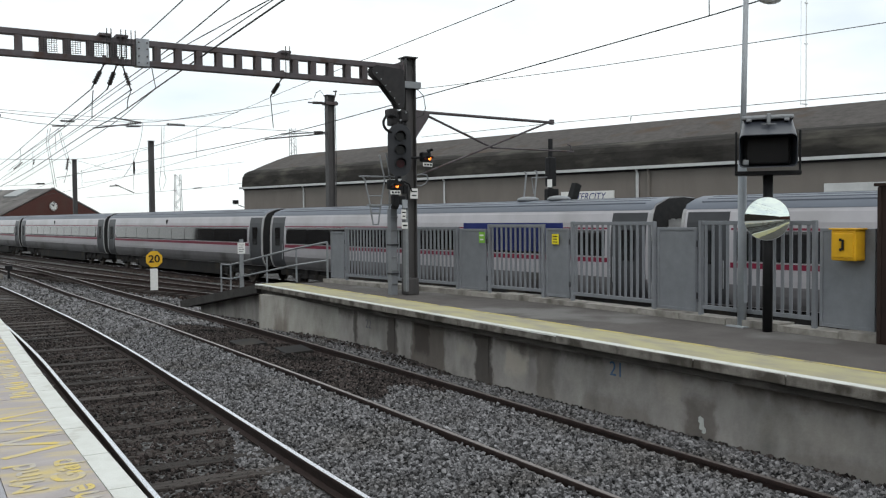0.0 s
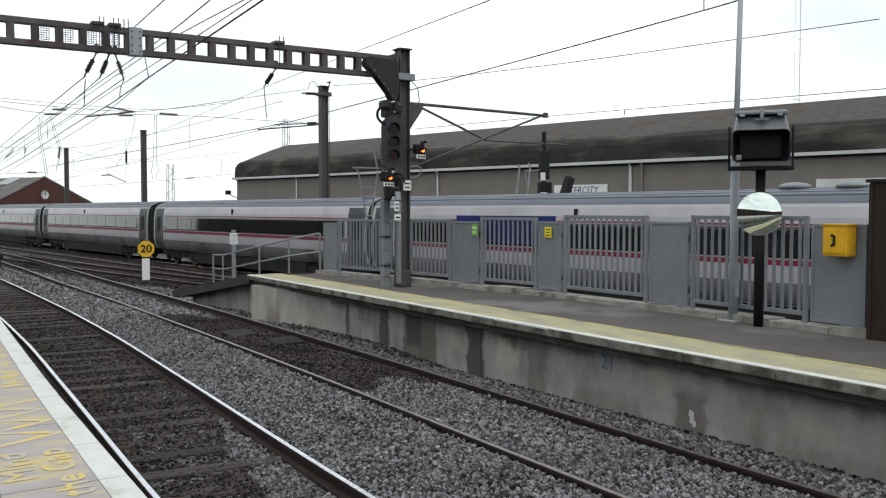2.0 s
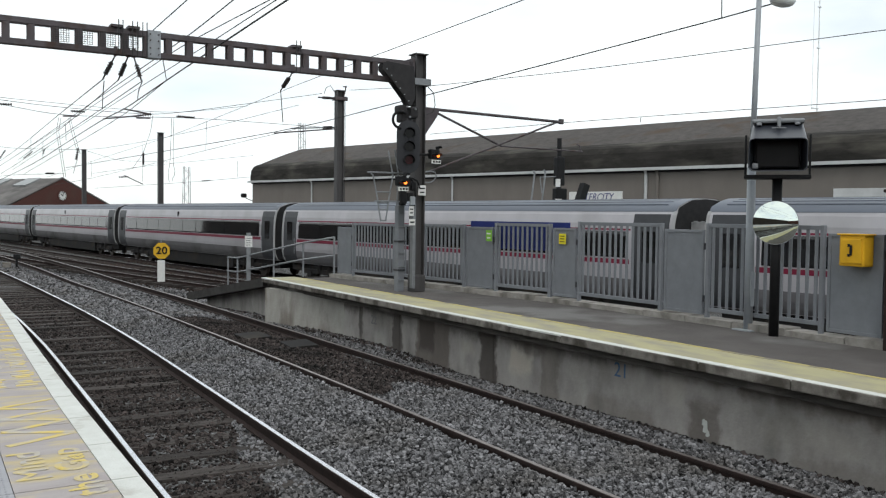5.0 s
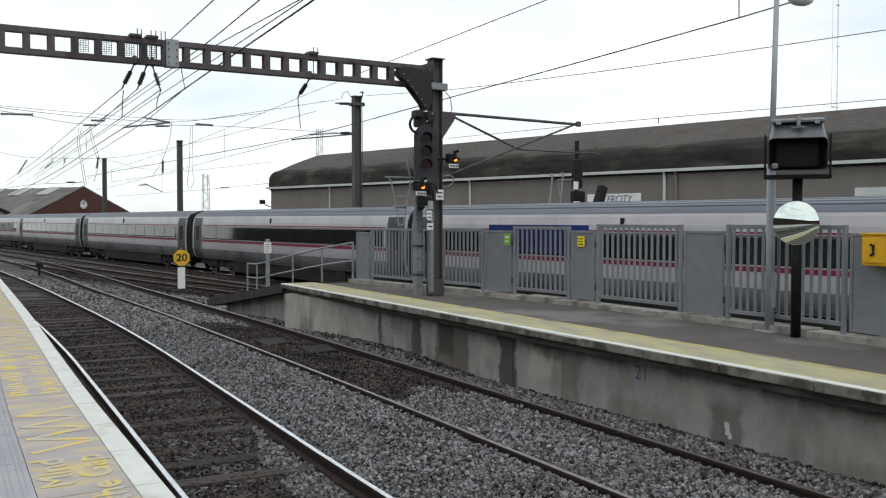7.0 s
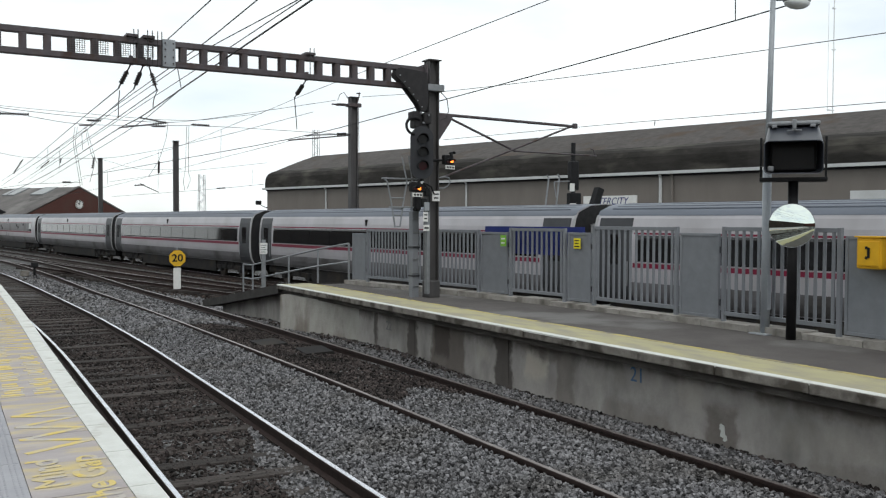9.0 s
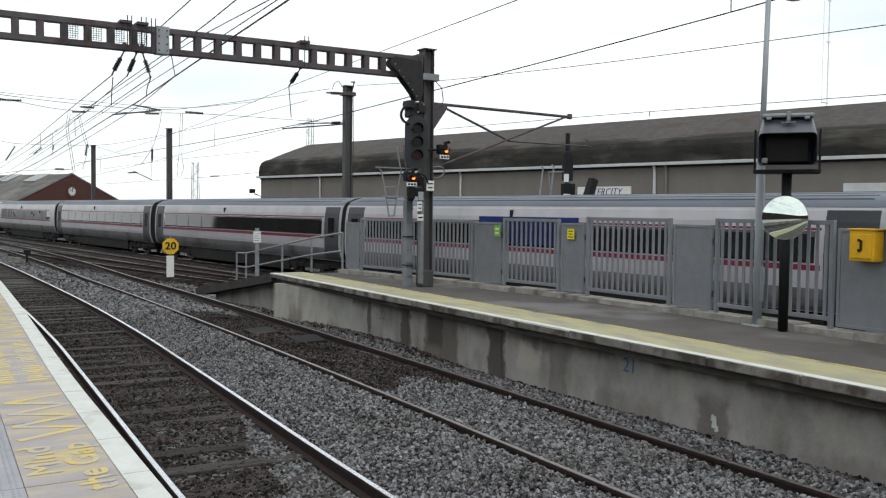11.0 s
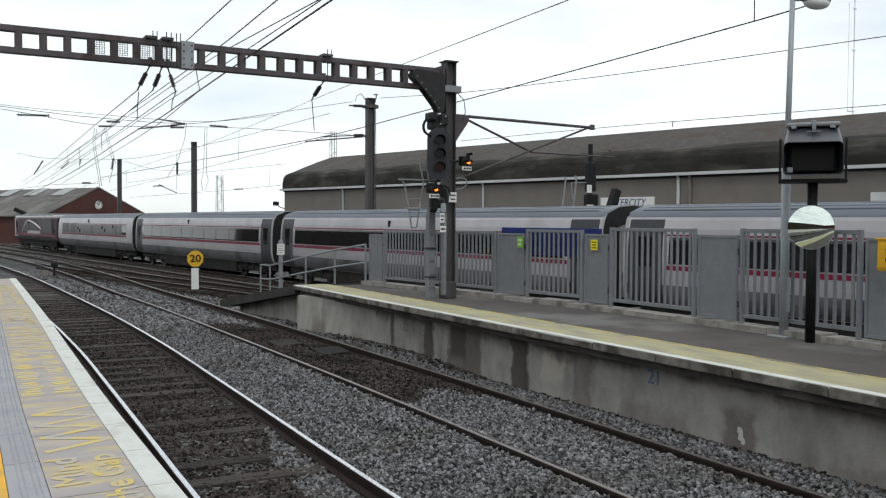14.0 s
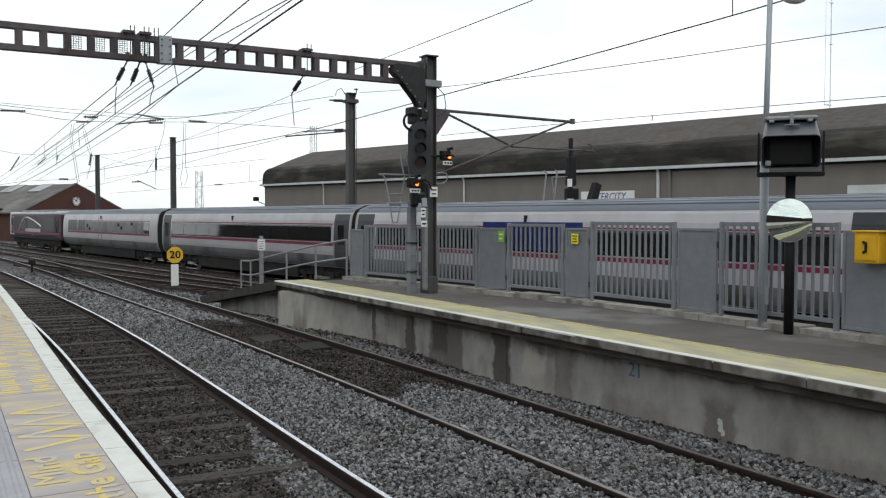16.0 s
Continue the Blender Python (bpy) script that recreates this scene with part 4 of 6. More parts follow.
# ---- overhead line gantry and its mast ----
def h_mast(name, x, y, z0, z1, w, label, group="", material=MASTSTEEL, cap=True):
    t = thing(name, label, "mast", pose(x, y, z0), group)
    h = z1 - z0
    f = w * 0.07
    for s in (-1, 1):
        bm = bmesh.new(); box(bm, (s * w / 2 - (f if s > 0 else 0), -w / 2, 0), (s * w / 2 + (f if s < 0 else 0), w / 2, h)); part("flange", bm, material, t)
    bm = bmesh.new(); box(bm, (-w / 2 + f, -f / 2, 0.001), (w / 2 - f, f / 2, h - 0.001)); part("web", bm, material, t)
    if cap:
        bm = bmesh.new(); box(bm, (-w * 0.66, -w * 0.66, h), (w * 0.66, w * 0.66, h + 0.025), bevel=0.004); part("cap_plate", bm, material, t)
    return t


MX, MY = 9.16, 16.2
mast = h_mast("gantry_mast", MX, MY, PLAT, 5.83, 0.235, "weathered steel mast carrying the gantry")
bm = bmesh.new(); box(bm, (-0.14, -0.14, 0), (0.14, 0.14, 0.36), bevel=0.03); part("base_casing", bm, MASTSTEEL, mast)
bm = bmesh.new(); box(bm, (-0.19, -0.19, 4.28), (0.2, 0.19, 4.42), bevel=0.01); part("clamp_collar", bm, GALV, mast, "pale clamp collar")
bm = bmesh.new(); polytube(bm, [(0.14, -0.1, 4.3), (0.3, -0.12, 4.15), (0.34, -0.12, 3.9), (0.28, -0.12, 3.75), (0.15, -0.1, 3.7)], 0.009, 5); part("bond_cable", bm, WIRE, mast)
bm = bmesh.new()
extrude(bm, [(0.13, 3.85), (0.5, 3.82), (0.44, 3.68), (0.13, 3.25)], [((0, y, 0), (1, 0, 0), (0, 0, 1)) for y in (-0.04, 0.0)])
part("bracket_gusset", bm, STEEL, mast)
ZB, ZT = 5.23, 5.68
XL, XR = -7.5, 9.02
gantry = thing("gantry_beam", "steel gantry beam of two chords and battens over the lines", "gantry")
for y in (MY - 0.09, MY + 0.04):
    for z0, z1 in ((ZB, ZB + 0.095), (ZT - 0.095, ZT)):
        bm = bmesh.new(); box(bm, (XL, y, z0), (XR - 0.08, y + 0.05, z1), bevel=0.004); part("chord", bm, STEEL, gantry)
bm = bmesh.new(); box(bm, (-0.055, -0.02, ZB + 0.096), (0.055, 0.02, ZT - 0.096)); me = mesh_of("batten", bm, STEEL)
bm = bmesh.new(); box(bm, (-0.04, -0.06, -0.012), (0.04, 0.06, 0.012)); me2 = mesh_of("tie_plate", bm, STEEL)
x = XR - 0.155
while x > XL:
    for y in (MY - 0.065, MY + 0.065):
        ob = new("batten", me); ob.parent = gantry; ob.location = (x, y, 0)
    for z in (ZB + 0.02, ZT - 0.02):
        ob = new("tie_plate", me2); ob.parent = gantry; ob.location = (x, MY, z)
    x -= 0.372
bm = bmesh.new(); box(bm, (3.66, MY - 0.11, ZB - 0.01), (3.88, MY + 0.11, ZT + 0.02), bevel=0.006); part("splice_plate", bm, LAMPGREY, gantry, "pale splice plate")
for x in (3.7, 3.84):
    for z in (ZB + 0.05, ZB + 0.16, ZT - 0.16, ZT - 0.05):
        bm = bmesh.new(); disc(bm, (x, MY - 0.11, z), (0, -1, 0), 0.014, 0.02, 8); part("bolt", bm, STEEL, gantry)
bm = bmesh.new(); box(bm, (XR - 0.1, MY - 0.2, ZB - 0.06), (XR - 0.06, MY + 0.2, ZT + 0.05), bevel=0.005); part("end_plate", bm, STEEL, gantry)
for x0 in (2.24, 2.61, 2.98, 3.36):                                # wire guards in some openings
    bm = bmesh.new()
    for k in range(7):
        tube(bm, (x0 - 0.12 + 0.04 * k, MY - 0.18, ZB + 0.1), (x0 - 0.12 + 0.04 * k, MY - 0.18, ZT - 0.1), 0.004, 4)
        tube(bm, (x0 - 0.13, MY - 0.18, ZB + 0.1 + 0.037 * k), (x0 + 0.13, MY - 0.18, ZB + 0.1 + 0.037 * k), 0.004, 4)
    part("wire_guard", bm, WIRE, gantry)
h_mast("gantry_mast", XL, MY, -0.17, 5.83, 0.27, "weathered steel mast at the other end of the gantry")
# knee brace between beam and mast
t = thing("knee_brace", "sooty dark riveted knee brace under the gantry beam", "bracket")
for y in (MY - 0.24, MY - 0.06):
    bm = bmesh.new()
    extrude(bm, ((8.2, 5.5), (8.24, 5.57), (8.31, 5.6), (8.92, 5.55), (8.95, 5.17), (8.95, 4.9), (8.88, 4.76), (8.8, 4.76), (8.72, 4.9), (8.42, 5.24), (8.21, 5.42)), [((0, yy, 0), (1, 0, 0), (0, 0, 1)) for yy in (y, y + 0.03)])
    part("gusset", bm, BRACE, t)
for k in range(6):
    bm = bmesh.new(); disc(bm, (8.29 + 0.1 * k, MY - 0.25, 5.44 - 0.12 * k), (0, -1, 0), 0.013, 0.02, 8); part("bolt", bm, GALV, t)
for x0, x1, z0, z1, dy in ((8.62, 8.8, 4.58, 4.76, 0.0), (8.7, 8.92, 4.42, 4.66, 0.06), (8.86, 9.04, 4.5, 4.74, -0.04), (8.78, 8.9, 4.3, 4.5, 0.02)):
    bm = bmesh.new(); box(bm, (x0, MY - 0.2 + dy, z0), (x1, MY + 0.06 + dy, z1), bevel=0.045); part("bracket_casting", bm, BRACE, t)
bm = bmesh.new(); box(bm, (8.84, MY - 0.05, 4.78), (9.02, MY + 0.1, 5.5), bevel=0.02); part("brace_web", bm, BRACE, t)
for x, z in ((8.76, 4.72), (8.82, 4.52), (8.95, 4.68)):
    bm = bmesh.new(); disc(bm, (x, MY - 0.25, z), (0, -1, 0), 0.02, 0.03, 8); part("bolt", bm, GALV, t)


def insulator(x, y, z, tip, label="brown ribbed insulator hanging from the gantry"):
    """A string of sheds from (x, y, z) to tip."""
    t = thing("insulator", label, "insulator", group="insulators")
    a, b = Vector((x, y, z)), Vector(tip)
    d = (b - a).normalized()
    ln = (b - a).length
    bm = bmesh.new(); tube(bm, a, b, 0.013, 6); part("rod", bm, WIRE, t)
    for k in range(5):
        c = a + d * ln * (0.3 + 0.1 * k)
        bm = bmesh.new(); tube(bm, c, c + d * 0.04, 0.022, 10, 0.046); part("shed", bm, INSUL, t)
    bm = bmesh.new(); box(bm, (x - 0.03, y - 0.03, z - 0.02), (x + 0.03, y + 0.03, z + 0.14)); part("hanger", bm, STEEL, t)


for x, tip in ((3.14, (3.0, 16.6, 4.85)), (3.35, (3.26, 16.6, 4.85)), (3.44, (3.58, 16.2, 4.8)), (6.39, (6.41, 16.9, 4.96))):
    insulator(x, MY, ZB, tip)
t = thing("wire_anchor_rods", "thin upright rods on the gantry beam", "rods")
for x in (3.15, 3.22, 3.38, 3.46, 3.55, 3.62, 6.38, 6.46):
    bm = bmesh.new(); tube(bm, (x, MY - 0.21, ZB - 0.03), (x, MY - 0.21, ZT + 0.12), 0.009, 5); part("rod", bm, WIRE, t)
for x in (3.12, 3.4, 6.4):
    bm = bmesh.new(); box(bm, (x - 0.08, MY - 0.15, ZT), (x + 0.12, MY + 0.1, ZT + 0.05), bevel=0.01); part("saddle", bm, STEEL, t)

# cantilever that holds the wire on the far side
t = thing("cantilever", "tubular cantilever arm on the gantry mast", "bracket")
for a, b, r in (((9.3, 16.2, 4.75), (13.0, 16.3, 4.71), 0.032), ((9.55, 16.2, 4.7), (11.35, 16.3, 4.07), 0.026), ((9.4, 16.2, 3.42), (13.05, 16.3, 4.75), 0.022), ((11.35, 16.3, 4.07), (13.68, 16.3, 4.06), 0.018)):
    bm = bmesh.new(); tube(bm, a, b, r, 8); part("tube", bm, STEEL, t)
bm = bmesh.new(); box(bm, (12.97, 16.26, 4.66), (13.08, 16.34, 4.78), bevel=0.02); part("end_clamp", bm, STEEL, t)
bm = bmesh.new(); polytube(bm, [(13.62, 16.3, 4.08), (13.58, 16.3, 4.2), (13.5, 16.3, 4.22)], 0.015, 6); part("hook", bm, STEEL, t)

# main colour light signal
t = thing("colour_light_signal", "black three-lamp signal with oval backboard", "signal", pose(8.74, 15.85, 3.9, 0, 0, -24))
bm = bmesh.new()
pr = [(0.235 * math.cos(a), 0.3 + 0.235 * math.sin(a)) for a in np.linspace(0, math.pi, 13)] + [(-0.235 * math.cos(a), -0.3 - 0.235 * math.sin(a)) for a in np.linspace(0, math.pi, 13)]
extrude(bm, pr, [((0, 0, 0), (1, 0, 0), (0, 0, 1)), ((0, 0.03, 0), (1, 0, 0), (0, 0, 1))]); part("backboard", bm, DARKGREY, t)
bm = bmesh.new(); box(bm, (-0.14, 0.03, -0.45), (0.14, 0.2, 0.45), bevel=0.02); part("housing", bm, BLACK, t)
for k, lm in enumerate((REDLENS, LENS, LENS)):
    z = -0.27 + 0.27 * k
    bm = bmesh.new(); disc(bm, (0.02, -0.015, z), (0, 1, 0), 0.085, 0.02); lens = part("lens", bm, lm, t)
    bm = bmesh.new()
    pr = [(0.02 + 0.115 * math.cos(a), z + 0.115 * math.sin(a)) for a in np.linspace(-0.4, math.pi + 0.4, 15)]
    pr += [(0.02 + 0.1 * math.cos(a), z + 0.1 * math.sin(a)) for a in np.linspace(math.pi + 0.4, -0.4, 15)]
    extrude(bm, pr, [((0, 0, 0), (1, 0, 0), (0, 0, 1)), ((0, -0.2, 0), (1, 0, 0), (0, 0, 1))]); part("hood", bm, BLACK, lens)
bm = bmesh.new(); tube(bm, (0.05, 0.15, 0.4), (0.05, 0.25, 0.6), 0.05, 8); part("bracket", bm, BLACK, t)
t = thing("signal_cable", "thick black cable looping from the signal bracket", "cable")
bm = bmesh.new(); polytube(bm, [(8.6 - 0.18 * math.sin(a), 15.92, 4.44 + 0.17 * math.cos(a)) for a in np.linspace(-0.7, math.pi * 1.0, 14)], 0.028, 8); part("loop", bm, BLACK, t)


def shunt_signal(x, y, z, lit, label):
    t = thing("shunt_signal", label, "signal", pose(x, y, z, 0, 0, 10), group="shunt signals")
    bm = bmesh.new(); box(bm, (-0.12, 0, -0.05), (0.12, 0.12, 0.15), bevel=0.03); part("housing", bm, BLACK, t)
    for dx, dz, m in ((-0.06, 0.02, REDLENS), (0.06, 0.02, lit), (0.05, 0.17, LENS)):
        bm = bmesh.new(); disc(bm, (dx, -0.02, dz), (0, 1, 0), 0.036, 0.03, 14); lens = part("lens", bm, m, t)
        bm = bmesh.new()
        pr = [(dx + 0.05 * math.cos(a), dz + 0.05 * math.sin(a)) for a in np.linspace(0, math.pi, 9)] + [(dx + 0.043 * math.cos(a), dz + 0.043 * math.sin(a)) for a in np.linspace(math.pi, 0, 9)]
        extrude(bm, pr, [((0, 0.02, 0), (1, 0, 0), (0, 0, 1)), ((0, -0.09, 0), (1, 0, 0), (0, 0, 1))]); part("hood", bm, BLACK, lens)
    bm = bmesh.new(); box(bm, (-0.12, -0.02, -0.15), (0.13, -0.005, -0.07), bevel=0.004); p = part("label_plate", bm, SIGNWHITE, t, "white plate under the lamps")
    for k in range(3):
        bm = bmesh.new(); box(bm, (-0.09 + 0.075 * k, -0.024, -0.13), (-0.04 + 0.075 * k, -0.02, -0.09)); part("text_bar", bm, BLACK, p)
    bm = bmesh.new(); tube(bm, (0, 0.05, 0.05), (-0.4, 0.2, 0.02) if x > MX else (0.35, 0.62, -0.1), 0.025, 8); part("bracket", bm, BLACK, t)


shunt_signal(9.45, 15.95, 3.74, AMBER, "small black shunt signal with one amber lamp lit")
shunt_signal(8.57, 15.75, 3.15, AMBER, "small shunt signal with amber lamp on the ladder column")
plate("mast_number_plate", facing(9.17, 16.02, 3.03, 0), 0.18, 0.21, SIGNWHITE, "white plate with unreadable black figures on the mast", "plate", 2)
# the grey column with ladder in front of the mast
t = thing("ladder_column", "grey boxed steel column with rungs and hoop", "column")
bm = bmesh.new(); box(bm, (8.77, 16.3, PLAT), (8.92, 16.46, 2.72), bevel=0.01); part("column", bm, FENCE, t)
for k in range(6):
    bm = bmesh.new(); box(bm, (8.765, 16.275, 1.15 + 0.28 * k), (8.925, 16.3, 1.165 + 0.28 * k), bevel=0.003); part("rung", bm, GALV, t)
for pts in (((8.27, 2.38), (8.18, 2.89), (8.09, 3.3), (8.01, 3.38)), ((8.38, 2.4), (8.46, 2.9), (8.54, 3.31), (8.43, 3.81)), ((8.64, 2.7), (8.66, 3.35), (8.58, 3.85))):
    bm = bmesh.new(); polytube(bm, [(x, 16.12, z) for x, z in pts], 0.018, 6); part("hoop_bar", bm, GALV, t)
for x0, x1, z in ((8.26, 8.39, 2.4), (8.23, 8.42, 2.63), (8.2, 8.44, 2.76), (8.15, 8.48, 2.98)):
    bm = bmesh.new(); tube(bm, (x0, 16.12, z), (x1, 16.12, z), 0.013, 6); part("hoop_rung", bm, GALV, t)
for x0, x1, z in ((7.99, 8.8, 3.36), (8.16, 8.8, 2.78)):
    bm = bmesh.new(); box(bm, (x0, 16.08, z), (x1, 16.2, z + 0.028), bevel=0.005); part("platform_bar", bm, GALV, t)
bm = bmesh.new(); box(bm, (8.8, 16.25, 2.72), (8.92, 16.36, 3.0), bevel=0.01); part("neck", bm, BLACK, t)
for z in (1.35, 1.95):
    bm = bmesh.new(); box(bm, (8.757, 16.27, z), (8.933, 16.475, z + 0.035), bevel=0.006); part("strap", bm, DARKGREY, t)
t = thing("relay_box", "small black relay boxes with cables on the mast", "signal box")
for x0, x1, z0, z1 in ((8.68, 8.8, 2.74, 3.1), (8.8, 8.95, 2.8, 2.98), (8.72, 8.9, 3.1, 3.28), (8.9, 9.02, 3.02, 3.2)):
    bm = bmesh.new(); box(bm, (x0, 15.98, z0), (x1, 16.1, z1), bevel=0.025); part("box", bm, BLACK, t)
for pts in (((8.85, 3.3), (8.98, 3.15), (9.0, 2.9), (8.98, 2.7)), ((8.9, 3.28), (9.04, 3.22), (9.1, 3.08)), ((8.75, 3.35), (8.7, 3.2), (8.66, 3.05))):
    bm = bmesh.new(); polytube(bm, [(x, 15.99, z) for x, z in pts], 0.017, 6); part("cable", bm, BLACK, t)
bm = bmesh.new(); box(bm, (8.86, 15.95, 2.72), (8.98, 15.99, 2.9), bevel=0.015); part("cover", bm, LAMPGREY, t, "pale teal grey cover")
t = thing("conduit_loop", "thin grey conduit looping off the mast", "conduit")
bm = bmesh.new(); polytube(bm, [(9.29, 16.1, 3.2), (9.4, 16.1, 3.2), (9.5, 16.1, 3.25), (9.56, 16.1, 3.34), (9.53, 16.1, 3.42), (9.4, 16.1, 3.44), (9.29, 16.1, 3.42)], 0.014, 6); part("pipe", bm, GALV, t)
t = thing("equipment_case", "narrow pale grey equipment case strapped to the mast", "cabinet")
bm = bmesh.new(); box(bm, (8.95, 16.0, 1.0), (9.02, 16.12, 2.75), bevel=0.01); part("case", bm, GALV, t)
plate("case_label", facing(8.9, 15.98, 2.6, 0), 0.11, 0.2, SIGNWHITE, "white label with black figures", "plate", 2, group="mast labels")
plate("case_label", facing(8.92, 15.98, 2.37, 0), 0.14, 0.13, SIGNWHITE, "white label with a dark mark", "plate", 1, group="mast labels")


# ---- masts behind the train ----
for x, y, z1, w in ((17.97, 39.5, 8.45, 0.36), (15.19, 63.1, 8.0, 0.34), (13.1, 81.0, 7.75, 0.34)):
    t = h_mast("line_mast", x, y, RAIL_T - 0.25, z1, w, "dark steel line mast beyond the train", "line masts")
    if y < 50:
        bm = bmesh.new(); polytube(bm, [(0.1, -0.2, 8.9), (0.22, -0.2, 9.35), (0.25, -0.2, 9.55)], 0.03, 6); part("earth_horn", bm, STEEL, t)
        bm = bmesh.new(); box(bm, (-0.3, -0.22, 8.85), (0.35, 0.22, 9.0), bevel=0.01); part("head_clamp", bm, STEEL, t)
        bm = bmesh.new(); tube(bm, (-0.2, 0, 8.95), (-1.6, -1.2, 8.75), 0.035, 8); part("upper_arm", bm, STEEL, t)
        bm = bmesh.new()
        for k in range(7):
            tube(bm, (-0.5 - 0.11 * k, -0.26 - 0.094 * k, 8.9 - 0.016 * k), (-0.55 - 0.11 * k, -0.3 - 0.094 * k, 8.893 - 0.016 * k), 0.04, 8, 0.07)
        part("insulator", bm, INSUL, t)
        bm = bmesh.new(); sweep_pts = [(-0.15, -0.1, 9.05), (-0.7, -0.5, 9.45), (-1.0, -0.7, 9.3), (-1.15, -0.8, 9.0)]; polytube(bm, sweep_pts, 0.014, 5); part("jumper_loop", bm, WIRE, t)
        bm = bmesh.new(); tube(bm, (0.1, -0.2, 9.0), (0.3, -0.2, 9.0), 0.03, 6); tube(bm, (0.1, -0.2, 9.5), (0.3, -0.2, 9.5), 0.03, 6); part("horn_bars", bm, STEEL, t)
        bm = bmesh.new(); polytube(bm, [(0.2, -0.2, 8.8), (0.22, -0.21, 6.0), (0.2, -0.2, 3.0)], 0.018, 5); part("earth_cable", bm, WIRE, t)
        bm = bmesh.new(); tube(bm, (-0.2, 0, 7.55), (-3.1, -1.6, 7.2), 0.03, 8); part("lower_arm", bm, GALV, t)
        bm = bmesh.new()
        for k in range(6):
            tube(bm, (-0.45 - 0.1 * k, -0.15 - 0.055 * k, 7.52 - 0.012 * k), (-0.5 - 0.1 * k, -0.18 - 0.055 * k, 7.515 - 0.012 * k), 0.045, 8, 0.075)
        part("insulator", bm, INSUL, t)
# signal post beyond the train
t = thing("far_signal_post", "dark signal post with white plates behind the train", "signal", pose(21.35, 26.8, RAIL_T - 0.3))
bm = bmesh.new(); tube(bm, (0, 0, 0), (0, 0, 6.4), 0.09, 10); part("post", bm, BLACK, t)
bm = bmesh.new(); box(bm, (-0.16, -0.15, 4.6), (0.18, 0.15, 5.7), bevel=0.05); part("head", bm, BLACK, t)
bm = bmesh.new(); box(bm, (-0.22, -0.14, 3.9), (0.3, 0.12, 4.5), bevel=0.04); part("lower_head", bm, BLACK, t)
for z, w in ((4.55, 0.22), (3.95, 0.3)):
    bm = bmesh.new(); box(bm, (-0.3, -0.2, z), (-0.3 + w, -0.18, z + 0.3 * (1 if w < 0.25 else 0.5))); p = part("label_plate", bm, SIGNWHITE, t)
bm = bmesh.new(); polytube(bm, [(-0.1, 0, 4.95), (-0.9, 0, 4.9), (-0.8, 0, 4.3)], 0.02, 6); part("arm", bm, GALV, t)
for dx, top in ((-0.75, 5.1), (-1.25, 5.05)):
    bm = bmesh.new(); polytube(bm, [(dx - 0.15, 0, 3.2), (dx, 0, 4.3), (dx + 0.1, 0, top), (dx + 0.02, 0, top + 0.08)], 0.035, 6); part("thin_pole", bm, GALV, t)
bm = bmesh.new(); box(bm, (-0.14, -0.15, -0.36), (0.14, 0.15, 0.36), pose(0.32, -1.0, 4.32, 0, 22, 0), 0.03); part("tilted_box", bm, BLACK, t)
bm = bmesh.new(); box(bm, (0.0, -1.05, 3.9), (0.4, 0.1, 3.98)); part("support_bar", bm, BLACK, t)


# ---- overhead wires ----
def sweep(bm, pts, r, n=5):
    """One skin along a bent line."""
    pts = [Vector(p) for p in pts]
    rows = []
    for k, p in enumerate(pts):
        d = (pts[min(k + 1, len(pts) - 1)] - pts[max(k - 1, 0)]).normalized()
        u = d.cross(Vector((0, 0, 1)) if abs(d.z) < 0.9 else Vector((0, 1, 0))).normalized()
        rows.append((p, u, d.cross(u)))
    extrude(bm, [(r * math.cos(2 * math.pi * k / n), r * math.sin(2 * math.pi * k / n)) for k in range(n)], rows)


def eased(pts, n=4):
    """Rounds the corners of a bent line a little."""
    out = [Vector(pts[0])]
    for a, b, c in zip(pts, pts[1:], pts[2:]):
        a, b, c = Vector(a), Vector(b), Vector(c)
        p, q = b.lerp(a, 0.3), b.lerp(c, 0.3)
        out += [p.lerp(b, k / n).lerp(b.lerp(q, k / n), k / n) for k in range(n + 1)]
    return out + [Vector(pts[-1])]


def line(r, *pts):
    bm = bmesh.new(); sweep(bm, eased(pts) if len(pts) > 2 else pts, r)
    solid("overhead_wire", bm, WIRE, "dark overhead wire strung above the lines", "wire", group="overhead wires")


def hang(r, *pts):
    bm = bmesh.new(); sweep(bm, eased(pts) if len(pts) > 2 else pts, r)
    solid("dropper_wire", bm, WIRE, "thin dropper hanging from overhead wires", "wire", group="dropper wires")


def arm(r, a, b):
    bm = bmesh.new(); tube(bm, a, b, r, 8)
    solid("registration_arm", bm, STEEL, "steel registration arm on a cross span", "bracket", group="registration arms")


def strain(r, a, b):
    """A ribbed insulator lying in a wire."""
    t = thing("strain_insulator", "dark ribbed insulator in an overhead wire", "insulator", group="strain insulators")
    a, b = Vector(a), Vector(b)
    bm = bmesh.new(); tube(bm, a, b, 0.022, 6); part("rod", bm, WIRE, t)
    n = max(3, int((b - a).length / 0.085))
    for k in range(n):
        c = a.lerp(b, (k + 0.5) / n)
        bm = bmesh.new(); tube(bm, c, c + (b - a).normalized() * 0.05, r * 0.6, 8, r * 1.3); part("shed", bm, INSUL, t)


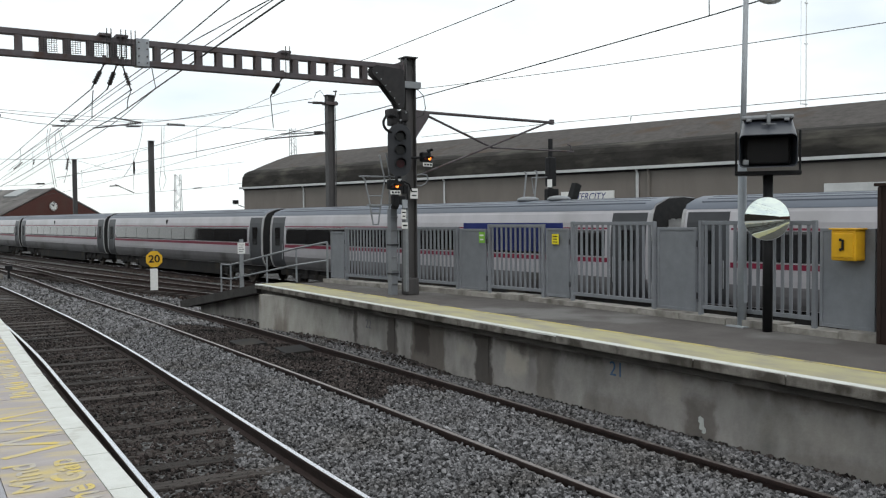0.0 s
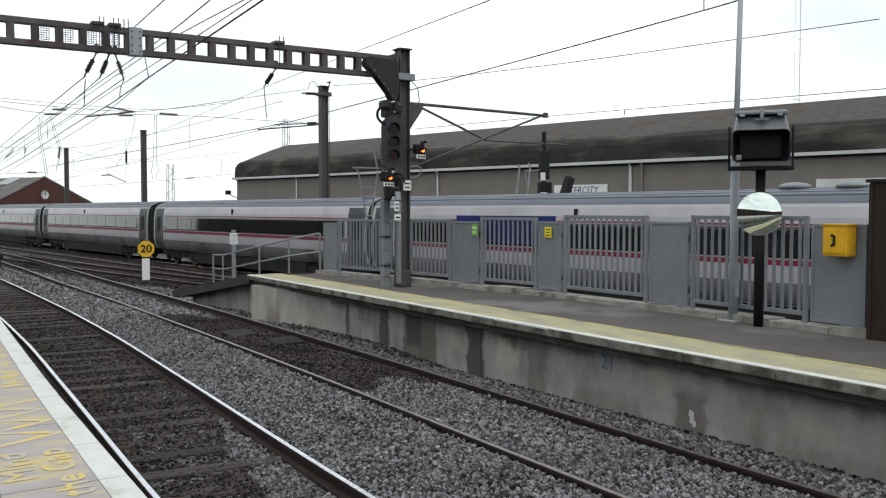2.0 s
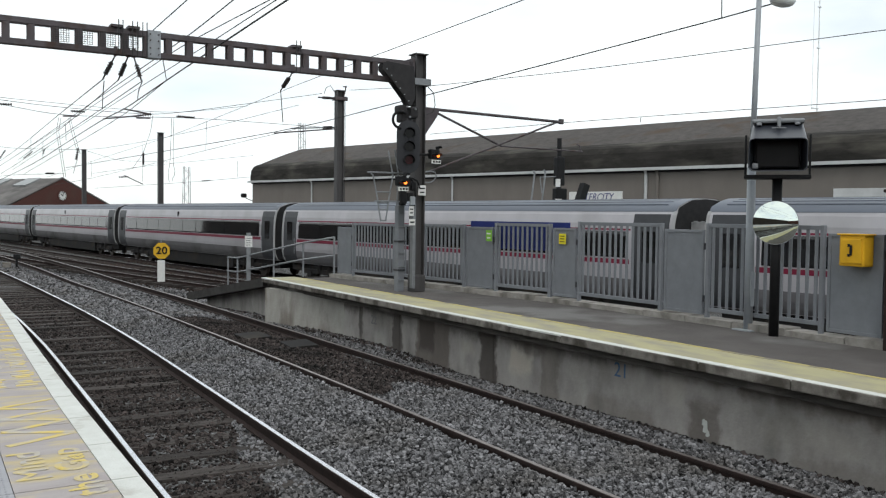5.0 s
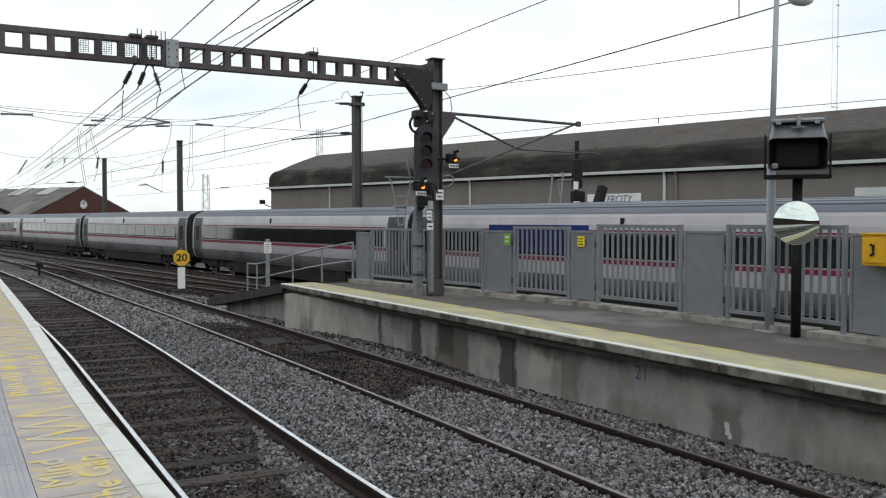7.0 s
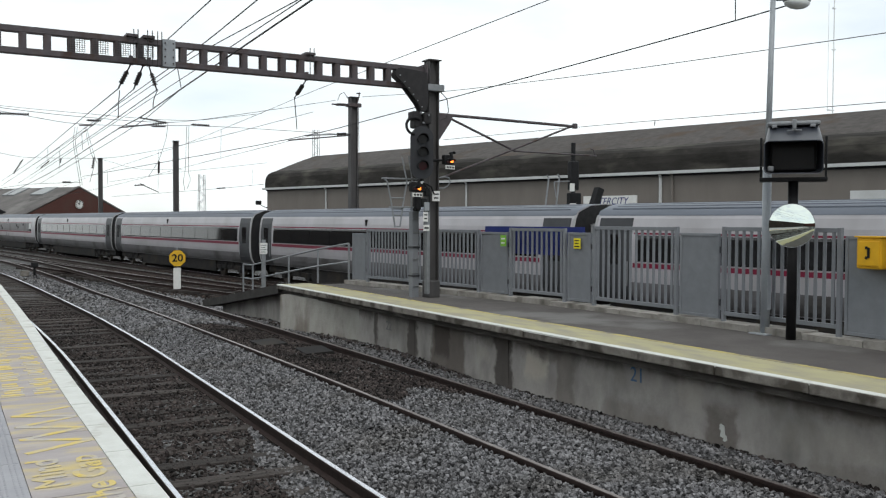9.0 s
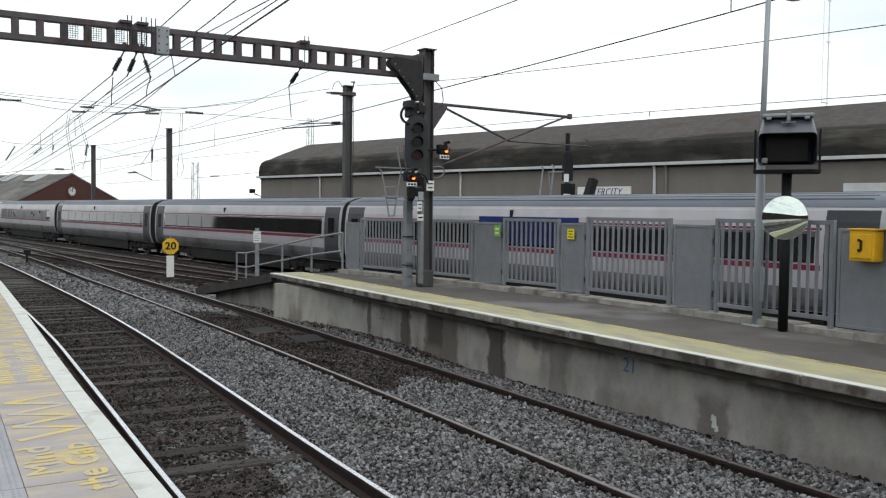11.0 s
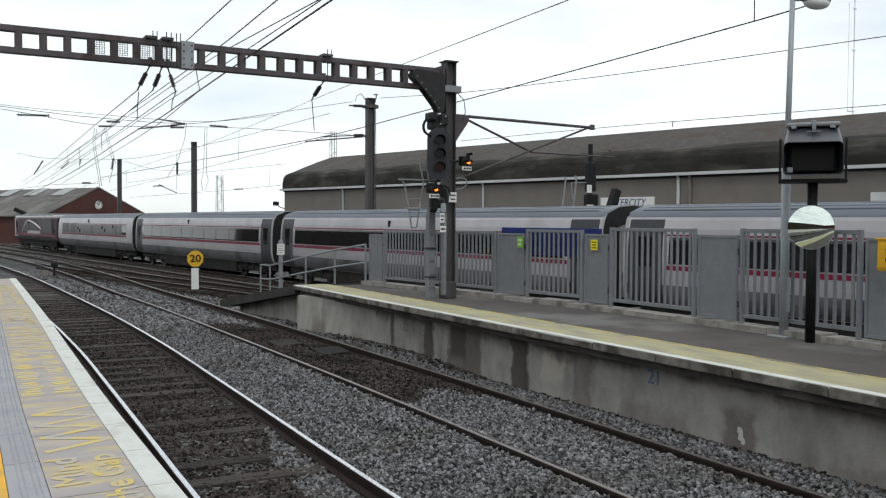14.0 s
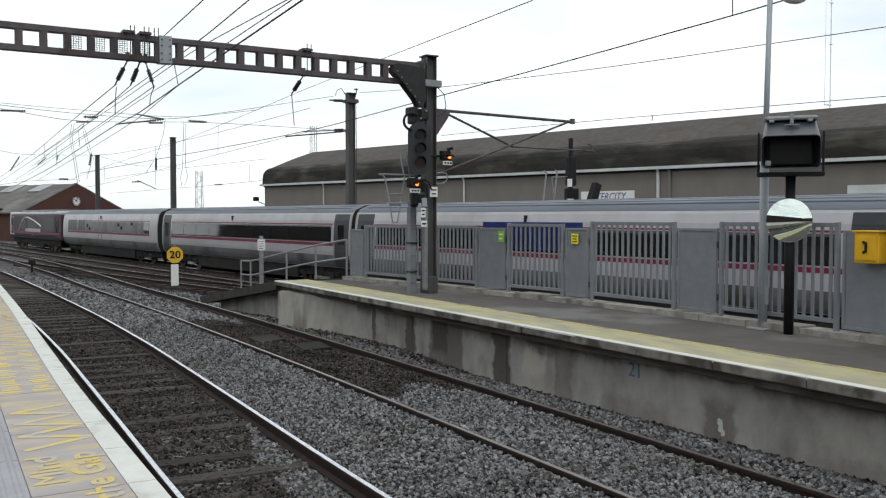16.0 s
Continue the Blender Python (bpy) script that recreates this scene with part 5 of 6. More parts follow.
line(0.009, (1.02, -12.00, 4.04), (3.36, 12.00, 5.47), (3.77, 16.20, 5.72))
line(0.01, (1.71, -12.00, 4.69), (4.00, 12.00, 5.55), (4.40, 16.20, 5.70), (4.68, 26.00, 5.72), (4.91, 46.00, 5.43), (5.09, 76.00, 5.07))
line(0.009, (4.25, -12.00, 4.97), (4.58, 12.00, 5.62), (4.64, 16.40, 5.74), (4.73, 18.50, 5.81), (5.05, 29.00, 5.82), (4.93, 50.00, 5.38))
line(0.009, (2.96, -12.00, 5.10), (4.64, 12.00, 5.63), (4.99, 17.00, 5.74), (5.41, 27.00, 5.80), (5.78, 62.00, 5.06))
line(0.015, (4.80, -12.00, 6.67), (4.80, 12.00, 5.65), (4.80, 17.20, 5.43), (4.95, 20.00, 5.42), (5.28, 26.00, 5.39), (5.21, 29.00, 5.34), (5.27, 46.00, 4.77), (5.19, 72.00, 4.32))
line(0.01, (4.95, 20, 5.42), (5.6, 28, 5.37), (6.22, 60, 4.75))
line(0.01, (3.02, 16.6, 4.86), (3.7, 27, 5.21), (4.35, 44, 5.29), (5.1, 76, 5.41))
line(0.009, (3.26, 16.6, 4.85), (4.28, 30, 5.17), (4.93, 50, 5.09))
line(0.009, (3.59, 16.2, 4.82), (4.15, 27, 4.91), (4.96, 60, 4.72))
line(0.01, (6.12, -12.00, 5.45), (10.40, 14.00, 6.76), (13.69, 34.00, 7.77), (13.43, 38.00, 7.50), (12.42, 50.00, 6.65), (10.91, 64.00, 5.94), (10.03, 80.00, 5.29))
line(0.011, (15.7, 39, 7.57), (13.18, 45, 6.81), (11.63, 52, 6.5), (10.23, 60, 6.42), (5.47, 62, 6.41), (3.87, 62, 6.7))
line(0.011, (16.84, 39, 8.19), (9.45, 38, 6.61), (7.6, 38, 6.55), (4.39, 38, 6.64), (-1.26, 38, 7.08))
line(0.009, (13.07, 38.5, 7.28), (9.55, 38.4, 6.68), (2.42, 38.4, 6.89), (-1.27, 38.4, 7.23))
line(0.011, (17.75, 39.4, 6.65), (10.52, 38, 6.55), (5.32, 38, 6.27), (2.39, 38, 6.68), (-1.26, 38, 7.08))
line(0.012, (15.7, 39, 6.49), (14.64, 50, 6.07), (14.23, 62, 5.75), (12.7, 80, 5.1), (9.29, 100, 4.47))
line(0.01, (17.99, 52, 6), (14.23, 62, 5.67), (11.92, 70, 5.34))
line(0.012, (17.12, 50, 4.62), (17.35, 60, 4.66), (16.48, 70, 4.65), (14.53, 84, 4.59))
line(0.012, (9.94, 70, 5.25), (6.7, 72, 5.13), (4.58, 74, 4.78))
line(0.009, (10.22, 62, 6.46), (12.37, 62, 5.89), (15.63, 63, 6.03))
hang(0.009, (5.21, 38, 6.2), (5.12, 38, 5.63), (5.26, 38, 4.74), (5.39, 38, 3.84))
hang(0.009, (5.3, 38, 6.2), (5.2, 38, 5.64), (5.34, 38, 4.74), (5.46, 38, 3.89))
hang(0.009, (5.57, 38, 6.22), (5.73, 38, 5.43), (5.94, 38, 4.76), (5.74, 38, 4.03))
hang(0.009, (5.63, 38, 6.22), (5.84, 38, 5.39), (6, 38, 4.81))
hang(0.009, (8.84, 38, 6.6), (8.76, 38, 5.91), (8.45, 38, 4.96), (8.03, 38, 4.31))
hang(0.009, (9.61, 38, 6.47), (9.54, 38, 4.57), (9.45, 38, 4.16), (9.51, 38, 3.78))
hang(0.009, (9.7, 38, 6.48), (9.66, 38, 4.57), (9.76, 38, 4.21), (9.61, 38, 3.83))
hang(0.009, (12.83, 44, 7.05), (14.54, 50, 6))
hang(0.009, (11.76, 53, 6.58), (13.29, 60, 4.52))
hang(0.009, (17.04, 52, 5.63), (17.03, 52, 4.65))
hang(0.009, (6.41, 16.9, 4.96), (6.5, 17, 4.35))
hang(0.009, (3.59, 16.2, 4.82), (3.56, 16.4, 4.65), (3.68, 17, 4.58))
hang(0.009, (3.02, 16.6, 4.81), (3.07, 17, 4.61), (3.1, 17.2, 4.38))
hang(0.009, (3.96, 16.3, 5.27), (4.82, 19.5, 5.34))
hang(0.009, (4.31, 30, 5.2), (4.47, 31, 4.8))
hang(0.009, (4.87, 44, 5.77), (5.08, 46, 5.3))
hang(0.009, (5.37, 44, 5.79), (5.6, 46, 4.92))
hang(0.009, (11.13, 66, 6.05), (11.16, 66, 4.94))
arm(0.03, (6.87, 38, 6.26), (8.4, 38, 6.5))
arm(0.03, (7.65, 38, 6.72), (8.79, 38, 6.57))
arm(0.03, (8.17, 38, 6.38), (8.74, 38, 6.41))
arm(0.03, (5.36, 38, 6.27), (5.89, 38, 6.3))
arm(0.03, (12.55, 62, 4.94), (13.77, 62, 4.39))
arm(0.03, (14.2, 38.2, 6.12), (17.75, 39.4, 6.62))
strain(0.05, (2.39, 38, 6.55), (3.53, 38, 6.59))
strain(0.05, (5.64, 38, 6.49), (6.17, 38, 6.5))
strain(0.05, (9.8, 38, 6.56), (10.55, 38, 6.55))
strain(0.05, (8.17, 38, 6.47), (8.74, 38, 6.57))
strain(0.05, (5.23, 60, 6.18), (4.71, 60, 5.3))
strain(0.05, (6.73, 60, 6.16), (6.24, 60, 5.72))
strain(0.05, (7.41, 60, 6.35), (7.34, 60, 6.04))
strain(0.05, (5.92, 38, 5.03), (5.85, 38, 4.58))
strain(0.05, (11.79, 53, 5.92), (12, 54, 5.32))
strain(0.05, (17.16, 60, 4.66), (17.74, 60, 4.71))
strain(0.05, (8.82, 71, 5.27), (9.24, 70, 5.24))
strain(0.05, (12.18, 62, 4.82), (12.8, 62, 4.87))
line(0.016, (18.56, 10, 8.18), (15.48, 12.8, 6.97), (14.98, 17.5, 6.71), (14.14, 24.2, 6.32), (13.07, 33.2, 5.82), (9.35, 64.9, 5.46))
line(0.011, (19.71, 12.3, 6.97), (18.66, 21.8, 7.21), (17.65, 30.2, 7.57), (17.78, 38, 8.31))
line(0.013, (28.72, 16.5, 6.59), (27.92, 17.4, 6.52), (26.36, 31.2, 6.87), (25.68, 44, 7.15))
hang(0.012, (15.25, 13.6, 7.35), (15.37, 13.7, 6.92))
hang(0.02, (26.66, 28, 6.76), (26.63, 28, 6.57))


# ---- long shed behind the train ----
SHED_TURN = 14.3
shed = thing("long_shed", "long rendered shed with a stained rounded roof", "building", pose(28.39, 82.16, RAIL_T - 0.2, 0, 0, SHED_TURN))
Z = lambda z: z - RAIL_T + 0.2
LEN = 92.0
bm = bmesh.new(); box(bm, (0.0, -LEN, 0), (0.35, 0, Z(5.35))); part("wall", bm, SHEDWALL, shed, "grey brown rendered wall")
bm = bmesh.new(); box(bm, (0.35, -0.35, 0), (14.6, 0, Z(5.4))); part("wall", bm, SHEDWALL, shed)
def roof_strip(prof, y0, y1, material, name):
    bm = bmesh.new()
    low = [(u, v - 0.06) for u, v in prof[::-1]]
    extrude(bm, [*prof, *low], [((0, y, 0), (1, 0, 0), (0, 0, 1)) for y in (y0, y1)])
    part(name, bm, material, shed)
SK = [(-0.25, Z(5.6)), (-0.24, Z(6.1)), (-0.16, Z(6.55)), (0.08, Z(6.9)), (0.45, Z(7.1)), (0.95, Z(7.25))]
TP = [(0.95, Z(7.25)), (2.2, Z(7.75)), (3.8, Z(8.35)), (5.6, Z(8.95)), (7.4, Z(9.05))]
BK = [(7.4, Z(9.05)), (9.5, Z(8.7)), (12, Z(7.8)), (15, Z(5.6))]
y = 0.0
k = 0
while y > -LEN:
    y2 = max(-LEN, y - 3.05)
    jitter = 0.003 * (k % 2)
    roof_strip([(u, v + jitter) for u, v in SK], y, y2, SHEDMOSS, "skirt_sheet")
    roof_strip([(u, v + jitter) for u, v in TP], y, y2, SHEDROOF, "roof_sheet")
    y, k = y2, k + 1
roof_strip(BK, 0, -LEN, SHEDROOF, "rear_roof")
bm = bmesh.new(); box(bm, (-0.12, -LEN, Z(5.3)), (0.0, 0.0, Z(5.42))); part("fascia", bm, BLACK, shed)
bm = bmesh.new(); extrude(bm, [(-0.38, Z(5.42)), (-0.1, Z(5.42)), (-0.1, Z(5.62)), (-0.14, Z(5.62)), (-0.14, Z(5.47)), (-0.34, Z(5.47)), (-0.34, Z(5.6)), (-0.38, Z(5.6))], [((0, y, 0), (1, 0, 0), (0, 0, 1)) for y in (0.3, -LEN)]); part("gutter", bm, GUTTER, shed, "pale rain gutter")
for y in (-9.4, -26.6, -43.1, -43.9, -58.5, -72.0):
    bm = bmesh.new(); tube(bm, (-0.1, y, 0), (-0.1, y, Z(5.2)), 0.1 if y < -40 else 0.07, 10); tube(bm, (-0.1, y, Z(5.2)), (-0.25, y, Z(5.45)), 0.08, 8); part("downpipe", bm, GUTTER if y != -43.9 else SHEDWALL, shed)
for y in (-20.0, -34.0, -50.5, -55.9, -66.0):
    bm = bmesh.new(); box(bm, (-0.24, y - 0.12, Z(5.7)), (-0.2, y + 0.15, Z(6.1))); part("roof_patch", bm, KERB, shed, "pale patch on the roof skirt")
bm = bmesh.new(); box(bm, (-0.75, 0.5, Z(4.0)), (-0.3, 0.9, Z(4.4)), bevel=0.06); part("floodlight", bm, BLACK, shed)
bm = bmesh.new(); polytube(bm, [(0.05, 0.05, Z(3.7)), (-0.4, 0.5, Z(3.95))], 0.04, 6); part("floodlight_arm", bm, BLACK, shed)
def wall_board(y0, y1, z0, z1, material, label):
    t = thing("wall_sign", label, "sign", pose(28.39, 82.16, RAIL_T - 0.2, 0, 0, SHED_TURN))
    bm = bmesh.new(); box(bm, (-0.09, y1, Z(z0)), (-0.002, y0, Z(z1)), bevel=0.01); part("board", bm, material, t)
    return t
t = wall_board(-37.3, -41.4, 3.3, 4.17, SIGNWHITE, "white wall board with dark letters")
lettering("letters", "INTERCITY", 0.66, BLUE, t, Matrix.Translation((-0.097, -39.35, Z(3.8))) @ Matrix.Rotation(radians(-90), 4, "Z") @ Matrix.Rotation(radians(90), 4, "X") @ Matrix(((0.88, 0.25, 0, 0), (0, 1, 0, 0), (0, 0, 1, 0), (0, 0, 0, 1))), 0.004)
wall_board(-54.4, -62.0, 3.55, 4.17, GUTTER, "pale blank wall board")

# ---- brick building with a clock ----
FAR = 1.12
hall = thing("brick_hall", "red brick gabled hall with slate roof and clock", "building", pose(16.7 * FAR, 118.8 * FAR, 2.515 + FAR * (RAIL_T - 2.715), 0, 0, 28) @ Matrix.Scale(FAR, 4))
HZ = lambda z: z - RAIL_T + 0.2
bm = bmesh.new()
gable = [(-7.2, 0), (7.0, 0), (7.0, HZ(3.2)), (0, HZ(6.45)), (-7.2, HZ(3.0))]
extrude(bm, gable, [((0, 0, 0), (1, 0, 0), (0, 0, 1)), ((0, 0.5, 0), (1, 0, 0), (0, 0, 1))]); part("gable_wall", bm, BRICK, hall)
bm = bmesh.new(); box(bm, (-7.2, 0.5, 0), (-6.8, 60, HZ(3.0))); part("side_wall", bm, BRICK, hall)
bm = bmesh.new(); box(bm, (6.6, 0.5, 0), (7.0, 60, HZ(3.2))); part("side_wall", bm, BRICK, hall)
for s, xe, ze in ((-1, -7.6, 2.85), (1, 7.4, 3.05)):
    bm = bmesh.new()
    extrude(bm, [(0, HZ(6.45)), (xe, HZ(ze)), (xe, HZ(ze) + 0.15), (0, HZ(6.6))], [((0, y, 0), (1, 0, 0), (0, 0, 1)) for y in (0.25, 60)]); part("roof_slope", bm, SLATE, hall)
for xe, ze in ((-7.6, 2.9), (7.4, 3.1)):
    bm = bmesh.new(); polytube(bm, [(0, 0.1, HZ(6.6)), (xe, 0.1, HZ(ze) + 0.1)], 0.14, 4); part("gable_coping", bm, SLATE, hall)
for k in range(9):
    bm = bmesh.new(); box(bm, (-2.6, 0, 0), (-0.2, 2.6, 0.22), pose(0.1, 4 + 6 * k, HZ(6.55), 0, -24, 0)); part("rooflight", bm, GLAZING, hall, "raised glazed rooflight")
bm = bmesh.new(); disc(bm, (-0.05, 0, HZ(4.4)), (0, -1, 0), 0.55, 0.08, 28); clock = part("clock", bm, SIGNWHITE, hall, "white round clock face")
bm = bmesh.new(); disc(bm, (-0.05, -0.02, HZ(4.4)), (0, -1, 0), 0.7, 0.05, 28); part("rim", bm, BRICK, clock)
bm = bmesh.new()
for k in range(12):
    a = k * math.pi / 6
    box(bm, (-0.05, -0.1, 0.4), (0.05, -0.09, 0.54), Matrix.Translation((-0.05, 0, HZ(4.4))) @ Matrix.Rotation(a, 4, "Y"))
for a, ln in ((-0.9, 0.35), (0.2, 0.5)):
    box(bm, (-0.05, -0.115, -0.05), (0.05, -0.1, ln), Matrix.Translation((-0.05, 0, HZ(4.4))) @ Matrix.Rotation(a, 4, "Y"))
part("numerals_and_pointers", bm, BLACK, clock)
t = thing("yard_floodlight", "black floodlight on a bracket at the eaves of the brick hall", "floodlight", pose(8.9, 134.2, 2.6))
bm = bmesh.new(); polytube(bm, [(0.45, 0.1, 0.1), (0, 0, 0.1), (0, 0, 0.75)], 0.1, 6); part("bracket", bm, BLACK, t)
bm = bmesh.new(); box(bm, (-1.0, -0.3, -0.26), (0.7, 0.3, 0.26), pose(0, 0, 0.95, 0, 26, 0), 0.1); part("head", bm, BLACK, t)
# unseen wall, added to give the convex mirror a dark horizon band
bm = bmesh.new(); box(bm, (-60, -75, -0.3), (40, -74.5, 8.5)); solid("wall_south", bm, BRICK, "unseen brick wall behind the camera, darkening the mirror's horizon", "wall", kind="structure")

# unseen wall, added so the nearer coach windows reflect something dark
bm = bmesh.new(); box(bm, (-30.5, -74.5, -0.3), (-30.0, 127, 9.0)); solid("wall_west", bm, SOOTBRICK, "unseen sooty brick wall for the coach windows to reflect", "wall", kind="structure")

# distant masts
def lattice(x, y, z0, z1, w, label):
    t = thing("lattice_mast", label, "mast", pose(x, y, z0))
    h = z1 - z0
    for sx in (-1, 1):
        for sy in (-1, 1):
            bm = bmesh.new(); tube(bm, (sx * w, sy * w, 0), (sx * w * 0.75, sy * w * 0.75, h), 0.07, 5); part("leg", bm, GALV, t)
    n = int(h / (2 * w))
    for sy in (-1, 1):
        bm = bmesh.new()
        for k in range(n):
            s = 1 if k % 2 else -1
            tube(bm, (s * w * 0.95, sy * w * 0.95, h * k / n), (-s * w * 0.9, sy * w * 0.9, h * (k + 1) / n), 0.045, 4)
        part("bracing", bm, GALV, t)
lattice(52.0, 193.1, -0.8, 12.4, 0.75, "thin grey lattice mast far off")
lattice(75.3, 185.3, -0.8, 22.6, 0.7, "tall grey lattice mast behind the shed")
t = thing("radio_mast", "very tall thin radio mast behind the shed", "mast", pose(161.4, 118.1, -0.8))
bm = bmesh.new(); tube(bm, (0, 0, 0), (0, 0, 60), 0.12, 6); part("pole", bm, PALE, t)
for z in (26.2, 38.6, 47):
    bm = bmesh.new(); box(bm, (-1.7 if z < 30 else -0.5, -0.15, z), (0.4, 0.15, z + 0.2)); part("cross_bar", bm, PALE, t)
bm = bmesh.new(); tube(bm, (-1.7, 0, 26), (-1.7, 0, 48), 0.05, 5); part("side_aerial", bm, PALE, t)


# ---- the train ----
PITCH, BODY = 23.75, 22.8
HALF = 1.4
SIDE = [(HALF - 0.22, 0.86), (HALF - 0.12, 1.0), (HALF - 0.05, 1.18), (HALF - 0.015, 1.36), (HALF, 1.55), (HALF, 2.2), (HALF - 0.02, 2.6), (HALF - 0.06, 2.95), (HALF - 0.12, 3.2), (HALF - 0.24, 3.42)]      # half section, rail level is 0


def half_width(z):
    for (x0, z0), (x1, z1) in zip(SIDE, SIDE[1:]):
        if z <= z1:
            return x0 + (x1 - x0) * max(0, (z - z0) / (z1 - z0))
    return SIDE[-1][0]
ROOF = [(HALF - 0.24, 3.42), (HALF - 0.6, 3.56), (0.45, 3.64), (0.0, 3.66)]


def shell(bm, prof, y0, y1):
    """A skin from a half section, mirrored, open below."""
    full = prof + [(-x, z) for x, z in prof[::-1] if x > 0.001]
    rings = [[bm.verts.new((x, y, z)) for x, z in full] for y in (y0, y1)]
    for i in range(len(full) - 1):
        bm.faces.new((rings[0][i], rings[0][i + 1], rings[1][i + 1], rings[1][i]))
    return rings


def side_skin(bm, z0, z1, y0, y1, proud, sides=(-1, 1)):
    """A sheet that follows the curve of the side, a little proud of it."""
    zs = sorted({z0, z1, *(z for _, z in SIDE if z0 < z < z1)})
    prof = [(half_width(z) + proud, z) for z in zs] + [(half_width(z) - 0.02, z) for z in zs[::-1]]
    for s in sides:
        extrude(bm, [(s * u, v) for u, v in prof], [((0, y, 0), (1, 0, 0), (0, 0, 1)) for y in (y0, y1)])


def bogie(parent, y):
    t = new("bogie"); t.parent = parent; t.location = (0, y, 0)
    for s in (-1, 1):
        for dy in (-1.3, 1.3):
            bm = bmesh.new(); tube(bm, (s * 0.76, dy, 0.43), (s * 0.90, dy, 0.43), 0.43, 24); part("wheel", bm, WHEEL, t)
        bm = bmesh.new(); box(bm, (s * 1.0 - 0.06, -1.9, 0.42), (s * 1.0 + 0.06, 1.9, 0.64), bevel=0.03)
        for dy in (-1.3, 1.3):
            box(bm, (s * 1.0 - 0.1, dy - 0.2, 0.28), (s * 1.0 + 0.1, dy + 0.2, 0.62), bevel=0.04)
        part("side_frame", bm, SKIRT, t)
        for dy in (-0.45, 0.45):
            bm = bmesh.new(); tube(bm, (s * 0.98, dy, 0.5), (s * 0.98, dy, 0.85), 0.16, 10); part("spring", bm, SKIRT, t)
    bm = bmesh.new(); box(bm, (-0.7, -0.35, 0.35), (0.7, 0.35, 0.75), bevel=0.05)
    for dy in (-1.3, 1.3):
        tube(bm, (-0.8, dy, 0.43), (0.8, dy, 0.43), 0.08, 8)
    part("bolster", bm, SKIRT, t)


def coach(kind, label):
    """A coach with its middle at the origin, rail level at z = 0, length along y."""
    t = thing("railway_coach", label, "train coach", group="coaches of the passing train")
    h = BODY / 2
    bm = bmesh.new()
    r = shell(bm, SIDE + ROOF[1:], -h, h)
    for ring in r:
        bm.faces.new(ring)
    bmesh.ops.recalc_face_normals(bm, faces=bm.faces)
    part("body", bm, SILVER, t, "silver painted body")
    bm = bmesh.new(); shell(bm, [(x + 0.006, z + 0.004) for x, z in [(half_width(3.28), 3.28)] + ROOF], -h - 0.01, h + 0.01)
    bmesh.ops.recalc_face_normals(bm, faces=bm.faces)
    part("roof", bm, COACHROOF, t, "blue grey roof", smooth=True)
    for k in range(4):
        x = 0.35 + 0.24 * k
        bm = bmesh.new()
        for s in (-1, 1):
            z = 3.66 - 0.16 * x * x
            box(bm, (s * x - 0.012, -h + 0.4, z - 0.015), (s * x + 0.012, h - 0.4, z + 0.018))
        part("roof_rib", bm, COACHROOF, t)
    bm = bmesh.new(); side_skin(bm, 0.88, 1.42, -h + 0.02, h - 0.02, 0.004); part("lower_panel", bm, LOWGREY, t, "mid grey lower side")
    bm = bmesh.new()
    for s in (-1, 1):
        box(bm, (s * (HALF - 0.33) - 0.05, -h + 5.2, 0.24), (s * (HALF - 0.33) + 0.05, h - 5.2, 0.92), bevel=0.01)
    part("skirt", bm, SKIRT, t, "dark equipment skirt")
    bm = bmesh.new()
    for k in range(5):
        box(bm, (-0.98, -5.6 + 2.3 * k, 0.25), (0.98, -4.0 + 2.3 * k, 0.9), bevel=0.03)
    part("underfloor_boxes", bm, SKIRT, t)
    bm = bmesh.new(); box(bm, (-1.0, -h + 0.25, 0.5), (1.0, h - 0.25, 1.0), bevel=0.03); part("underframe", bm, SKIRT, t)
    for z0, z1 in ((1.83, 1.96), (2.76, 2.81)):
        bm = bmesh.new(); side_skin(bm, z0, z1, -h + 1.45, h - 1.45, 0.006); part("red_stripe", bm, STRIPE, t)
    if kind != "van":
        bm = bmesh.new(); side_skin(bm, 2.0, 2.735, -h + 1.6, h - 1.6, 0.008); part("window_band", bm, BAND, t, "black window band")
        bm = bmesh.new(); box(bm, (-0.005, -0.93, -0.31), (0.005, 0.93, 0.31), bevel=0.004); me = mesh_of("window_pane", bm, COACHGLASS)
        n = 10
        for k in range(n):
            for s in (-1, 1):
                ob = new("window_pane", me); ob.parent = t
                ob.location = (s * (half_width(2.36) + 0.014), (k - (n - 1) / 2) * (BODY - 3.4) / n, 2.36)
                ob.rotation_euler = (0, -s * radians(2.9), 0)
    else:
        bm = bmesh.new(); side_skin(bm, 1.97, 2.74, -h + 2.6, h - 1.5, 0.008); part("window_band", bm, LOWGREY, t, "grey side band")
        bm = bmesh.new(); side_skin(bm, 1.99, 2.72, -h + 1.5, -h + 2.55, 0.01); part("end_window", bm, COACHGLASS, t, "dark end window")
        for k in range(7):
            for side in (-1, 1):
                y = h - 2.0 - 0.62 * k - (0.5 if k > 3 else 0.0)
                bm = bmesh.new(); side_skin(bm, 2.05, 2.85, y - 0.2, y + 0.2, 0.014, (side,)); part("louvre", bm, DOORGREY, t)
        for y, z in ((4.2, 2.3), (3.6, 2.1), (-3.5, 2.4), (-6.4, 2.5), (-4.2, 2.2)):
            for side in (-1, 1):
                bm = bmesh.new(); side_skin(bm, z, z + 0.22, y - 0.22, y + 0.22, 0.014, (side,)); part("side_vent", bm, SKIRT, t)
